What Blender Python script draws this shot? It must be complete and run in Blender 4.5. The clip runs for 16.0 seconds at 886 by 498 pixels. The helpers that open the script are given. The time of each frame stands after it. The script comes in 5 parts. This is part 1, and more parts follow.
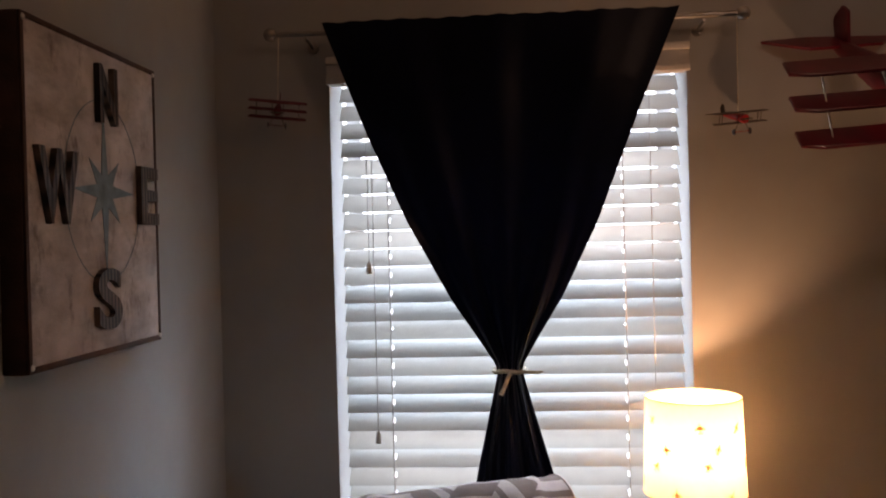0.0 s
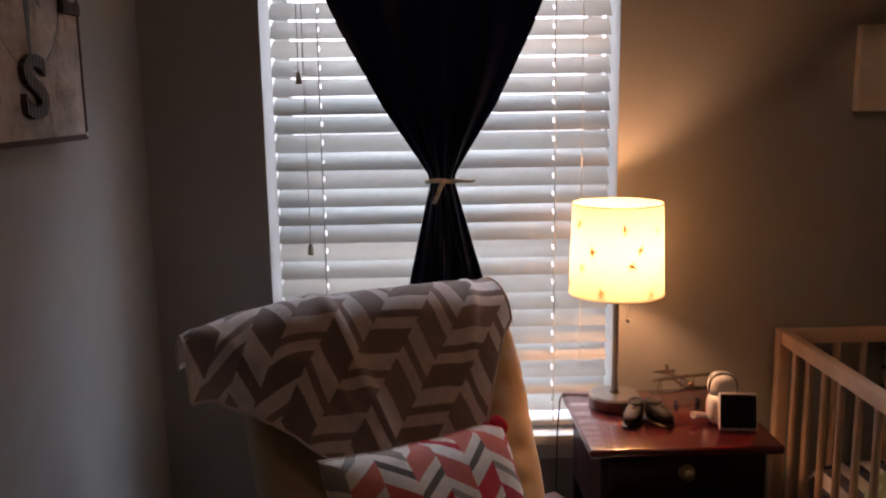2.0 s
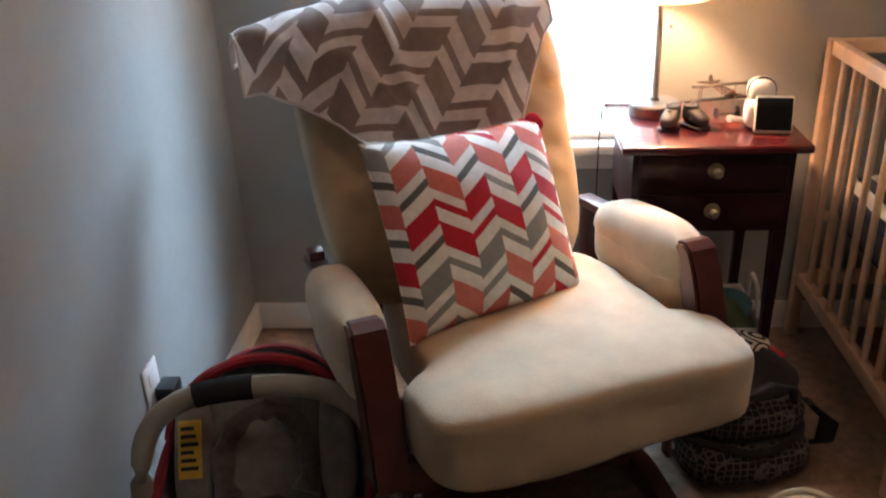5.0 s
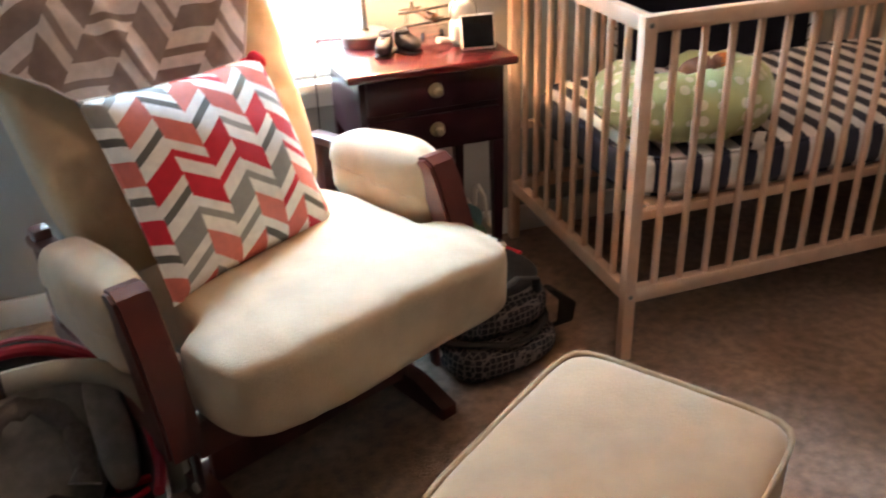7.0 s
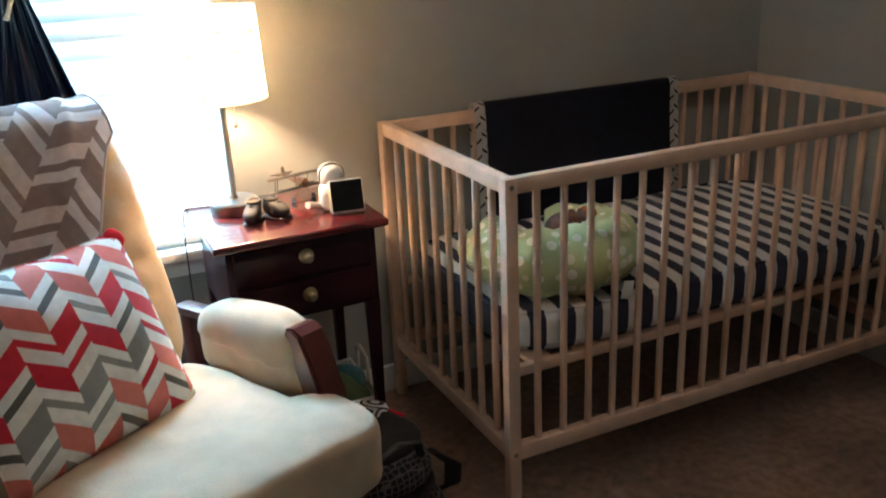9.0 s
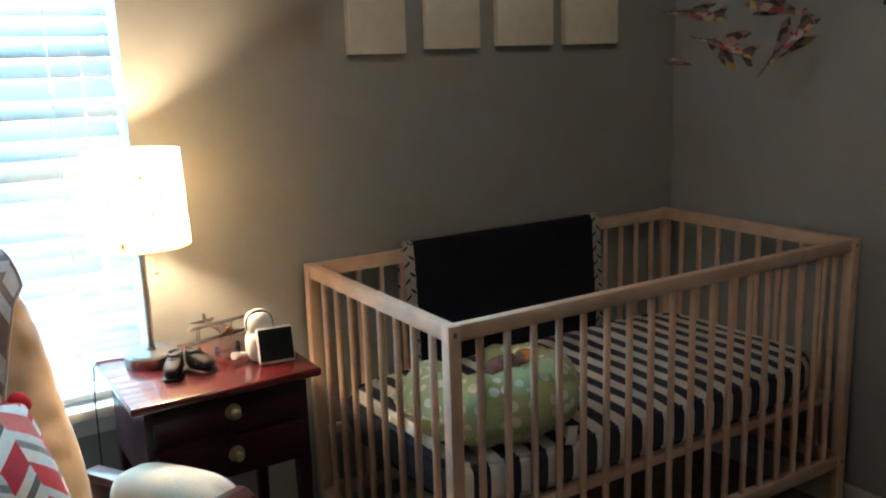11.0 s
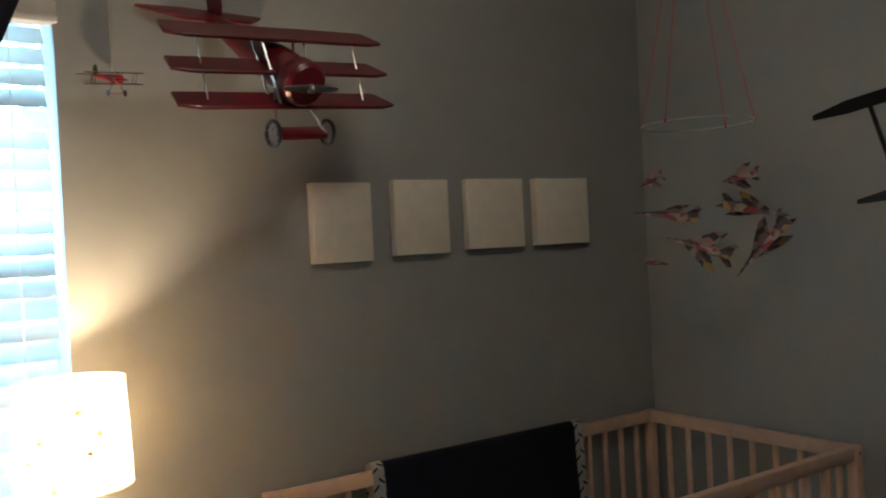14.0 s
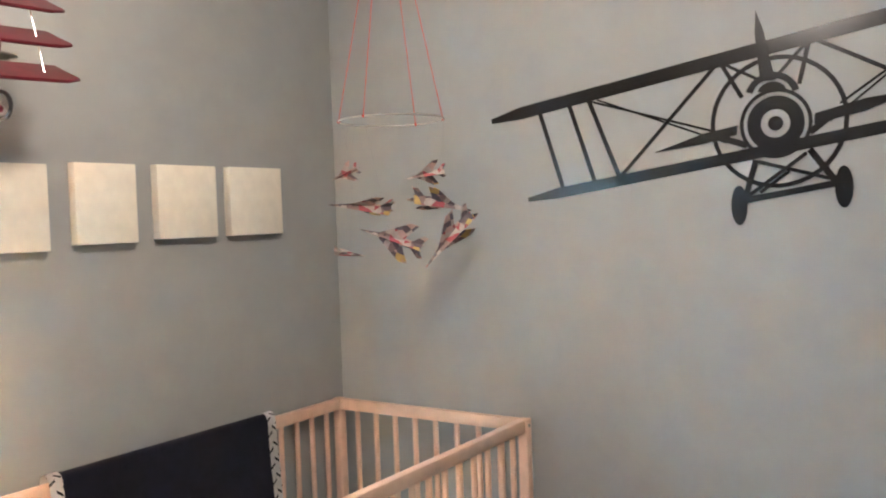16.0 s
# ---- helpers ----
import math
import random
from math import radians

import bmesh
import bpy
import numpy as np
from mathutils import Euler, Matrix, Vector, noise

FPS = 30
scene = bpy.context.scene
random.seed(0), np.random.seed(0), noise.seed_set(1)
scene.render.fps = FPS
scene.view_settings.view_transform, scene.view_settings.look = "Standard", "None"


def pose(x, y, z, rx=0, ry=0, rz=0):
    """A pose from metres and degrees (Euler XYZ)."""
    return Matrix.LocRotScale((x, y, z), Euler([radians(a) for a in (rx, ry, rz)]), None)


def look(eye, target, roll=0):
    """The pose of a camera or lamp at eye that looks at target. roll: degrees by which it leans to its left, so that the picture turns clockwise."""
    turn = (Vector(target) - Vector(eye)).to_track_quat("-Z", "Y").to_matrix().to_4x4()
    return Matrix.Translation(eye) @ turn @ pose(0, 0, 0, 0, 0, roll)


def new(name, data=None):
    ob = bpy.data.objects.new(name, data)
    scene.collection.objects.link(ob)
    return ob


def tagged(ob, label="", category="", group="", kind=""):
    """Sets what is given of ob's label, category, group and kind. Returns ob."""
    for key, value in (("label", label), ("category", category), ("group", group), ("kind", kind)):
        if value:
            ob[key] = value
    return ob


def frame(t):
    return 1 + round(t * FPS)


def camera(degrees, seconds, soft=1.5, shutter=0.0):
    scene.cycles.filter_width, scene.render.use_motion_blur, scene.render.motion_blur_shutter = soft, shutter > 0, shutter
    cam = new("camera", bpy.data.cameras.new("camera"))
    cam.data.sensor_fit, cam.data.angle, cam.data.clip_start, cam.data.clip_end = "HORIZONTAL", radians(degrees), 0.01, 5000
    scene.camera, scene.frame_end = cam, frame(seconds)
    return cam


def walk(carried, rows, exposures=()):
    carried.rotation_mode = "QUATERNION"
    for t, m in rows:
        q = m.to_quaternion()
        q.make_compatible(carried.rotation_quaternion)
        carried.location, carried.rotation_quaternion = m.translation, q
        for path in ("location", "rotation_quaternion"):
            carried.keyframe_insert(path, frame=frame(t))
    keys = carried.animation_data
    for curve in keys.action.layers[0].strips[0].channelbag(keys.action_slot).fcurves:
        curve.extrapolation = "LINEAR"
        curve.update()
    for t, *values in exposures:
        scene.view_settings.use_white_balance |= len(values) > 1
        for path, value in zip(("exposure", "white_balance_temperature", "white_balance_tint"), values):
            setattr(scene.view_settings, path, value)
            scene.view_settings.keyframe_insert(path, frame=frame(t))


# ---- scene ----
cam = camera(54.3, 16.0, 1.9, 0.4)
PATH = [
    (0, (0.168, 0.295, 1.539), (0.0, 2.288, 1.525), -1.5),
    (0.5, (0.148, 0.3, 1.52), (0.032, 2.295, 1.442), -1.1),
    (1, (0.127, 0.299, 1.494), (0.072, 2.293, 1.342), -0.6),
    (1.5, (0.108, 0.289, 1.456), (0.089, 2.272, 1.201), -0.9),
    (2, (0.097, 0.273, 1.433), (0.145, 2.242, 1.086), -0.9),
    (2.5, (0.083, 0.247, 1.411), (0.171, 2.195, 0.97), -1.5),
    (3, (0.108, 0.227, 1.395), (0.107, 2.164, 0.896), -1.9),
    (3.5, (0.144, 0.211, 1.376), (0.12, 2.127, 0.803), -1.5),
    (4, (0.173, 0.182, 1.346), (0.017, 2.061, 0.679), -1.7),
    (4.2, (0.181, 0.164, 1.349), (-0.009, 2.025, 0.644), -1.4),
    (6.3, (0.106, 0.141, 1.273), (0.297, 1.85, 0.252), -3.8),
    (6.5, (0.086, 0.136, 1.281), (0.362, 1.831, 0.254), -3.6),
    (7, (0.067, 0.133, 1.279), (0.594, 1.807, 0.32), -2.4),
    (7.5, (0.077, 0.125, 1.295), (0.724, 1.775, 0.367), -2.8),
    (8, (0.08, 0.116, 1.293), (0.844, 1.738, 0.405), -2.4),
    (8.5, (0.121, 0.141, 1.307), (0.892, 1.81, 0.52), -2.2),
    (9, (0.165, 0.152, 1.321), (0.94, 1.864, 0.637), -2.7),
    (9.2, (0.179, 0.156, 1.324), (0.939, 1.886, 0.667), -2.8),
    (11.3, (0.123, 0.276, 1.359), (1.17, 1.937, 0.981), -2.1),
    (11.5, (0.115, 0.281, 1.365), (1.17, 1.943, 1.011), -2.4),
    (12, (0.086, 0.314, 1.376), (1.192, 1.95, 1.062), -3.5),
    (12.5, (0.112, 0.353, 1.393), (1.247, 1.983, 1.157), -3.9),
    (13, (0.166, 0.389, 1.409), (1.303, 2.029, 1.279), -3.2),
    (13.5, (0.198, 0.402, 1.413), (1.256, 2.099, 1.37), -3.5),
    (14, (0.208, 0.403, 1.426), (1.334, 2.056, 1.407), -2.9),
    (14.5, (0.202, 0.412, 1.428), (1.46, 1.966, 1.42), -3.8),
    (15, (0.19, 0.445, 1.433), (1.64, 1.822, 1.411), -3.6),
    (15.5, (0.173, 0.458, 1.431), (1.762, 1.673, 1.389), -2.5),
    (16, (0.149, 0.475, 1.431), (1.812, 1.584, 1.357), -2.0),
]
EXPOSE = [(0.0, -0.95, 9900, 50), (1.5, -1.05, 10200, 53), (2.0, -1.45, 10300, 54), (2.5, -2.15, 10300, 54), (3.0, -1.35, 9700, 50), (3.5, -1.1, 9300, 47), (4.2, -0.3, 8300, 39), (6.3, 1.63, 7900, 31), (7.0, 1.63, 7700, 28), (8.0, 1.48, 7000, 20),
          (9.2, 0.68, 6400, 12), (11.5, 0.36, 6250, 8), (12.5, 0.36, 6250, 8), (13.5, 0.33, 6250, 8), (14.2, 0.25, 5900, 9), (14.5, 0.7, 5550, 8), (15.0, 1.85, 5700, 11), (16.0, 2.8, 5950, 14)]
walk(cam, [(t, look(eye, target, roll)) for t, eye, target, roll in PATH], EXPOSE)

# ---- light ----
world = bpy.data.worlds.new("sky")
scene.world = world
world.use_nodes = True
sky = world.node_tree.nodes.new("ShaderNodeTexSky")
sky.sky_type, sky.sun_disc, sky.sun_elevation, sky.sun_rotation = "NISHITA", False, radians(40), radians(200)
world.node_tree.links.new(sky.outputs[0], world.node_tree.nodes["Background"].inputs[0])
world.node_tree.nodes["Background"].inputs[1].default_value = 0.1


def lamp(name, kind, energy, colour, m, **size):
    data = bpy.data.lights.new(name, kind)
    data.energy, data.color = energy, colour
    if kind == "AREA":
        data.shape, data.size, data.size_y = "RECTANGLE", size["size"], size["size_y"]
    else:
        data.shadow_soft_size = size["radius"]
    ob = new(name, data)
    ob.matrix_world = m
    return ob


XL, XR, YW, YB, ZC = -0.57, 2.39, 2.40, -1.60, 2.44
WX0, WX1, WZ0, WZ1 = -0.281, 0.584, 0.575, 2.005
# daylight that the sky sends through the window opening
lamp("window_daylight", "AREA", 2500.0, (0.31, 0.69, 1.0), look((0.15, 3.60, 3.95), (0.15, 2.4, 1.25)), size=4.2, size_y=2.8)
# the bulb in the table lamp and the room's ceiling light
LX, LY = 0.547, 2.228
lamp("lamp_bulb", "POINT", 20.5, (1.0, 0.72, 0.43), pose(LX, LY, 1.085), radius=0.03)
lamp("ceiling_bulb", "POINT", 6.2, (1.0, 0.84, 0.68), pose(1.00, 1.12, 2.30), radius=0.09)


# ---- materials ----
def mat(name, colour, rough=0.6, metal=0.0, vary=0.12, scale=30.0, bump=0.0, bscale=200.0, big=3.0, sheen=0.0, trans=0.0, coat=0.0):
    """A surface with colour variation at two scales and a fine bump."""
    m = bpy.data.materials.new(name)
    m.use_nodes = True
    nt = m.node_tree
    b = nt.nodes["Principled BSDF"]
    b.inputs["Roughness"].default_value, b.inputs["Metallic"].default_value = rough, metal
    b.inputs["Sheen Weight"].default_value, b.inputs["Coat Weight"].default_value = sheen, coat
    co = nt.nodes.new("ShaderNodeTexCoord").outputs["Object"]
    mixes = []
    for sc, amount in ((scale, vary), (big, vary * 0.8)):
        n = nt.nodes.new("ShaderNodeTexNoise")
        n.inputs["Scale"].default_value, n.inputs["Detail"].default_value = sc, 4.0
        nt.links.new(co, n.inputs["Vector"])
        r = nt.nodes.new("ShaderNodeMapRange")
        r.inputs["From Min"].default_value, r.inputs["From Max"].default_value = 0.3, 0.7
        r.inputs["To Min"].default_value, r.inputs["To Max"].default_value = 1 - amount, 1 + amount
        nt.links.new(n.outputs["Fac"], r.inputs["Value"])
        mixes.append(r.outputs[0])
    mul = nt.nodes.new("ShaderNodeMath")
    mul.operation = "MULTIPLY"
    nt.links.new(mixes[0], mul.inputs[0]), nt.links.new(mixes[1], mul.inputs[1])
    vm = nt.nodes.new("ShaderNodeVectorMath")
    vm.operation = "SCALE"
    vm.inputs[0].default_value = colour[:3]
    nt.links.new(mul.outputs[0], vm.inputs["Scale"])
    nt.links.new(vm.outputs[0], b.inputs["Base Color"])
    if bump:
        n = nt.nodes.new("ShaderNodeTexNoise")
        n.inputs["Scale"].default_value, n.inputs["Detail"].default_value = bscale, 3.0
        nt.links.new(co, n.inputs["Vector"])
        bp = nt.nodes.new("ShaderNodeBump")
        bp.inputs["Strength"].default_value, bp.inputs["Distance"].default_value = bump, 0.002
        nt.links.new(n.outputs["Fac"], bp.inputs["Height"])
        nt.links.new(bp.outputs[0], b.inputs["Normal"])
    if trans:
        t = nt.nodes.new("ShaderNodeBsdfTranslucent")
        nt.links.new(vm.outputs[0], t.inputs["Color"])
        mx = nt.nodes.new("ShaderNodeMixShader")
        mx.inputs[0].default_value = trans
        nt.links.new(b.outputs[0], mx.inputs[1]), nt.links.new(t.outputs[0], mx.inputs[2])
        nt.links.new(mx.outputs[0], nt.nodes["Material Output"].inputs["Surface"])
    return m


class Sums:
    """Short writing for chains of math nodes in one material."""

    def __init__(self, m):
        self.nt = m.node_tree

    def op(self, kind, *args):
        n = self.nt.nodes.new("ShaderNodeMath")
        n.operation = kind
        for i, a in enumerate(args):
            if isinstance(a, (int, float)):
                n.inputs[i].default_value = a
            else:
                self.nt.links.new(a, n.inputs[i])
        return n.outputs[0]

    def axes(self, source="Object"):
        c = self.nt.nodes.new("ShaderNodeTexCoord").outputs[source]
        s = self.nt.nodes.new("ShaderNodeSeparateXYZ")
        self.nt.links.new(c, s.inputs[0])
        return s.outputs

    def random(self, a, b):
        v = self.nt.nodes.new("ShaderNodeCombineXYZ")
        self.nt.links.new(a, v.inputs[0]), self.nt.links.new(b, v.inputs[1])
        w = self.nt.nodes.new("ShaderNodeTexWhiteNoise")
        w.noise_dimensions = "2D"
        self.nt.links.new(v.outputs[0], w.inputs["Vector"])
        return w.outputs["Value"]

    def ramp(self, value, stops):
        r = self.nt.nodes.new("ShaderNodeValToRGB")
        r.color_ramp.interpolation = "CONSTANT"
        while len(r.color_ramp.elements) < len(stops):
            r.color_ramp.elements.new(0.5)
        for e, (p, c) in zip(r.color_ramp.elements, stops):
            e.position, e.color = p, (*c, 1)
        self.nt.links.new(value, r.inputs[0])
        return r.outputs[0]

    def mix(self, fac, a, b):
        n = self.nt.nodes.new("ShaderNodeMix")
        n.data_type = "RGBA"
        self.nt.links.new(fac, n.inputs[0])
        for sock, v in ((n.inputs[6], a), (n.inputs[7], b)):
            if isinstance(v, tuple):
                sock.default_value = (*v, 1)
            else:
                self.nt.links.new(v, sock)
        return n.outputs[2]

    def tint(self, colour):
        """Colour goes through the surface's own variation."""
        vm = next(n for n in self.nt.nodes if n.bl_idname == "ShaderNodeVectorMath")
        self.nt.links.new(colour, vm.inputs[0])


def chevron(name, w, h, k, ground, inks, source="Object", ax=(0, 2), rough=0.85, fill=(0.45, 0.14), thin_inks=None, stagger=0.37, steady=False):
    """Woven or printed zigzag columns of slanted blocks and thin bars."""
    m = mat(name, ground, rough, vary=0.08, scale=60, bump=0.25, bscale=500, sheen=0.2)
    s = Sums(m)
    co = s.axes(source)
    x, z = co[ax[0]], co[ax[1]]
    col = s.op("FLOOR", s.op("DIVIDE", x, w))
    v = s.op("DIVIDE", s.op("ADD", z, s.op("MULTIPLY", s.op("PINGPONG", x, w), k)), h)
    v = s.op("ADD", v, s.op("MULTIPLY", col, stagger))
    row = s.op("FLOOR", v)
    f = s.op("FRACT", v)
    big = s.op("LESS_THAN", f, fill[0])
    thin = s.op("MULTIPLY", s.op("GREATER_THAN", f, 0.68), s.op("LESS_THAN", f, 0.68 + fill[1]))
    n = len(inks)
    pick = s.op("FRACT", s.op("DIVIDE", s.op("ADD", s.op("ADD", row, s.op("MULTIPLY", col, 2.0)), 300.5), float(n))) if steady else s.random(col, row)
    c1 = s.ramp(pick, [(i / n, c) for i, c in enumerate(inks)])
    inks = thin_inks or inks
    n = len(inks)
    c2 = s.ramp(s.random(row, s.op("ADD", col, 7.5)), [(i / n, c) for i, c in enumerate(inks)])
    c = s.mix(big, ground, c1)
    s.tint(s.mix(thin, c, c2))
    return m


WALL = mat("grey_wall_paint", (0.335, 0.34, 0.33), 0.75, vary=0.03, scale=14, bump=0.12, bscale=220, big=1.2)
CEIL = mat("white_ceiling_paint", (0.75, 0.74, 0.72), 0.9, vary=0.03, bump=0.5, bscale=150)
TRIM = mat("white_trim_paint", (0.78, 0.78, 0.76), 0.45, vary=0.03, scale=20)
CARPET = mat("beige_carpet", (0.235, 0.148, 0.105), 0.95, vary=0.36, scale=34, bump=1.0, bscale=170, big=4.5, sheen=0.3)
PINE = mat("pale_beech_wood", (0.74, 0.51, 0.375), 0.42, vary=0.10, scale=18, bump=0.08, bscale=120, big=5)
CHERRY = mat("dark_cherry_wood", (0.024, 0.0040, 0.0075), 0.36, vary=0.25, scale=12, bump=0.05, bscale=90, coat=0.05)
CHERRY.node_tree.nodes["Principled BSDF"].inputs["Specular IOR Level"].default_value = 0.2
CHAIRWOOD = mat("red_brown_cherry_wood", (0.095, 0.020, 0.016), 0.32, vary=0.25, scale=12, bump=0.05, bscale=90, coat=0.3)
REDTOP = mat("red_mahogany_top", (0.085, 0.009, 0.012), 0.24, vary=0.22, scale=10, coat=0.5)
SLAT = mat("white_blind_slat", (0.64, 0.64, 0.615), 0.6, vary=0.03, trans=0.10)
SLAT.node_tree.nodes["Principled BSDF"].inputs["Specular IOR Level"].default_value = 0.15
VALANCE = mat("cream_valance_wood", (0.72, 0.68, 0.62), 0.5, vary=0.05)
SATIN = mat("dark_navy_satin", (0.0022, 0.0038, 0.015), 0.34, vary=0.15, scale=40, bump=0.05)
SATIN.node_tree.nodes["Principled BSDF"].inputs["Specular IOR Level"].default_value = 0.20
NAVY = mat("navy_plush_fabric", (0.007, 0.008, 0.025), 0.95, vary=0.2, bump=0.6, bscale=350, sheen=0.1)
NICKEL = mat("dark_brushed_nickel", (0.30, 0.29, 0.27), 0.34, 1.0, vary=0.08)
STEEL = mat("brushed_nickel", (0.68, 0.66, 0.62), 0.36, 1.0, vary=0.06)
BRASS = mat("aged_brass", (0.34, 0.29, 0.19), 0.38, 1.0, vary=0.2)
GLASS = mat("clear_crystal", (0.40, 0.39, 0.37), 0.08, 0.6, vary=0.05)
SUEDE = mat("cream_microsuede", (0.58, 0.43, 0.29), 0.92, vary=0.10, scale=14, bump=0.5, bscale=260, big=4, sheen=0.3)
TAN = mat("tan_microsuede", (0.44, 0.30, 0.175), 0.92, vary=0.12, scale=14, bump=0.4, bscale=300, big=4, sheen=0.4)
BLACKP = mat("black_plastic", (0.012, 0.012, 0.013), 0.35, vary=0.1)
WHITEP = mat("white_plastic", (0.80, 0.78, 0.76), 0.35, vary=0.04)
SHADE = mat("cream_lampshade_cloth", (0.86, 0.72, 0.50), 0.9, vary=0.04, scale=80, bump=0.2, bscale=600, trans=0.33)
MOTIF = mat("brown_print", (0.84, 0.62, 0.36), 0.9, vary=0.1, trans=0.60)
CREAM = mat("cream_painted_wood", (0.80, 0.74, 0.62), 0.6, vary=0.05, bump=0.1)
REDPAINT = mat("worn_red_paint", (0.105, 0.004, 0.012), 0.34, vary=0.25, scale=25, bump=0.08, bscale=90, coat=0.12)
DECAL = mat("black_vinyl", (0.006, 0.006, 0.007), 0.22, vary=0.1)
DECAL.node_tree.nodes["Principled BSDF"].inputs["Specular IOR Level"].default_value = 0.4


# ---- helpers for building ----
def part(name, bm, material, parent, label="", smooth=True):
    me = bpy.data.meshes.new(name)
    bmesh.ops.recalc_face_normals(bm, faces=bm.faces)
    if smooth:
        for f in bm.faces:
            f.smooth = True
        for e in bm.edges:
            if len(e.link_faces) == 2 and e.calc_face_angle(0) > 0.6:
                e.smooth = False
    bm.to_mesh(me)
    bm.free()
    me.materials.append(material)
    ob = new(name, me)
    ob.parent = parent
    if label:
        tagged(ob, label)
    return ob


def thing(name, label, category, m=None, group="", kind=""):
    ob = new(name)
    ob.empty_display_size = 0.05
    if m is not None:
        ob.matrix_world = m
    return tagged(ob, label, category, group, kind)


def box(bm, x0, x1, y0, y1, z0, z1, bevel=0.0, m=None, seg=2):
    r = bmesh.ops.create_cube(bm, size=1.0)
    t = Matrix.Translation(((x0 + x1) / 2, (y0 + y1) / 2, (z0 + z1) / 2)) @ Matrix.Diagonal((x1 - x0, y1 - y0, z1 - z0, 1))
    bmesh.ops.transform(bm, matrix=t, verts=r["verts"])
    vs = r["verts"]
    if bevel:
        es = list({e for v in vs for e in v.link_edges})
        vs = bmesh.ops.bevel(bm, geom=es, offset=bevel, segments=seg, affect="EDGES", profile=0.5)["verts"]
        vs = list({v for v in vs} | {v for v in r["verts"] if v.is_valid})
    if m is not None:
        bmesh.ops.transform(bm, matrix=m, verts=list({v for v in vs if v.is_valid}))
    return bm


def rod(bm, a, b, r0, r1=None, n=10):
    a, b = Vector(a), Vector(b)
    d = b - a
    m = Matrix.Translation((a + b) / 2) @ d.to_track_quat("Z", "Y").to_matrix().to_4x4()
    bmesh.ops.create_cone(bm, cap_ends=True, segments=n, radius1=r0, radius2=r0 if r1 is None else r1, depth=d.length, matrix=m)
    return bm


def bar(bm, a, b, w, d, up=(0, 0, 1)):
    """A square bar from a to b, w wide across and d deep along up."""
    a, b = Vector(a), Vector(b)
    z = (b - a).normalized()
    x = Vector(up).cross(z)
    x = x.normalized() if x.length > 1e-6 else Vector((1, 0, 0))
    y = z.cross(x)
    m = Matrix((x, y, z)).transposed().to_4x4()
    m.translation = (a + b) / 2
    r = bmesh.ops.create_cube(bm, size=1.0, matrix=m @ Matrix.Diagonal((w, d, (b - a).length, 1)))
    return r


def lathe(bm, profile, n=32, m=None):
    rings = []
    for r, z in profile:
        rings.append([bm.verts.new((r * math.cos(2 * math.pi * i / n), r * math.sin(2 * math.pi * i / n), z)) for i in range(n)])
    for a, b in zip(rings, rings[1:]):
        for i in range(n):
            bm.faces.new((a[i], a[(i + 1) % n], b[(i + 1) % n], b[i]))
    if m is not None:
        bmesh.ops.transform(bm, matrix=m, verts=[v for ring in rings for v in ring])
    return rings


def closed(bm, profile, n=32, m=None):
    rings = lathe(bm, profile, n, m)
    bm.faces.new(rings[0][::-1])
    bm.faces.new(rings[-1])
    return bm


def tube(bm, pts, r, n=8, ring=False, flat=1.0):
    """A round or flattened tube along points."""
    pts = [Vector(p) for p in pts]
    rings = []
    k = len(pts)
    for i, p in enumerate(pts):
        a = pts[(i - 1) % k] if ring or i else p
        b = pts[(i + 1) % k] if ring or i < k - 1 else p
        d = (b - a).normalized()
        s = d.cross(Vector((0.13, 0.21, 1.0)))
        s = s.normalized() if s.length > 1e-5 else Vector((1, 0, 0))
        u = s.cross(d)
        rr = r[i] if isinstance(r, (list, tuple)) else r
        rings.append([bm.verts.new(p + s * rr * math.cos(2 * math.pi * j / n) + u * rr * flat * math.sin(2 * math.pi * j / n)) for j in range(n)])
    pairs = list(zip(rings, rings[1:])) + ([(rings[-1], rings[0])] if ring else [])
    for a, b in pairs:
        for j in range(n):
            bm.faces.new((a[j], a[(j + 1) % n], b[(j + 1) % n], b[j]))
    if not ring:
        bm.faces.new(rings[0][::-1]), bm.faces.new(rings[-1])
    return bm


def pad(bm, hx, hy, hz, p=5.0, n=14, shape=None, m=None):
    """A stuffed cushion: a rounded block whose points shape() may move."""
    start = len(bm.verts)
    r = bmesh.ops.create_cube(bm, size=2.0)
    es = list({e for v in r["verts"] for e in v.link_edges})
    bmesh.ops.subdivide_edges(bm, edges=es, cuts=n, use_grid_fill=True)
    bm.verts.ensure_lookup_table()
    for v in bm.verts[start:]:
        q = v.co
        s = (abs(q.x) ** p + abs(q.y) ** p + abs(q.z) ** p) ** (1 / p)
        c = Vector((q.x / s * hx, q.y / s * hy, q.z / s * hz))
        if shape:
            c = shape(c)
        v.co = m @ c if m is not None else c
    return bm


def sheet(bm, f, nu, nv, thick=0.0, uv=None):
    """A grid of points f(u, v), u and v from 0 to 1; uv(u, v) gives its cloth coordinates."""
    vs = [[bm.verts.new(f(i / nu, j / nv)) for j in range(nv + 1)] for i in range(nu + 1)]
    lay = bm.loops.layers.uv.verify()
    for i in range(nu):
        for j in range(nv):
            quad = ((i, j), (i + 1, j), (i + 1, j + 1), (i, j + 1))
            fc = bm.faces.new([vs[a][b] for a, b in quad])
            for lp, (a, b) in zip(fc.loops, quad):
                lp[lay].uv = uv(a / nu, b / nv) if uv else (a / nu, b / nv)
    if thick:
        bmesh.ops.solidify(bm, geom=bm.faces[:], thickness=thick)
    return bm


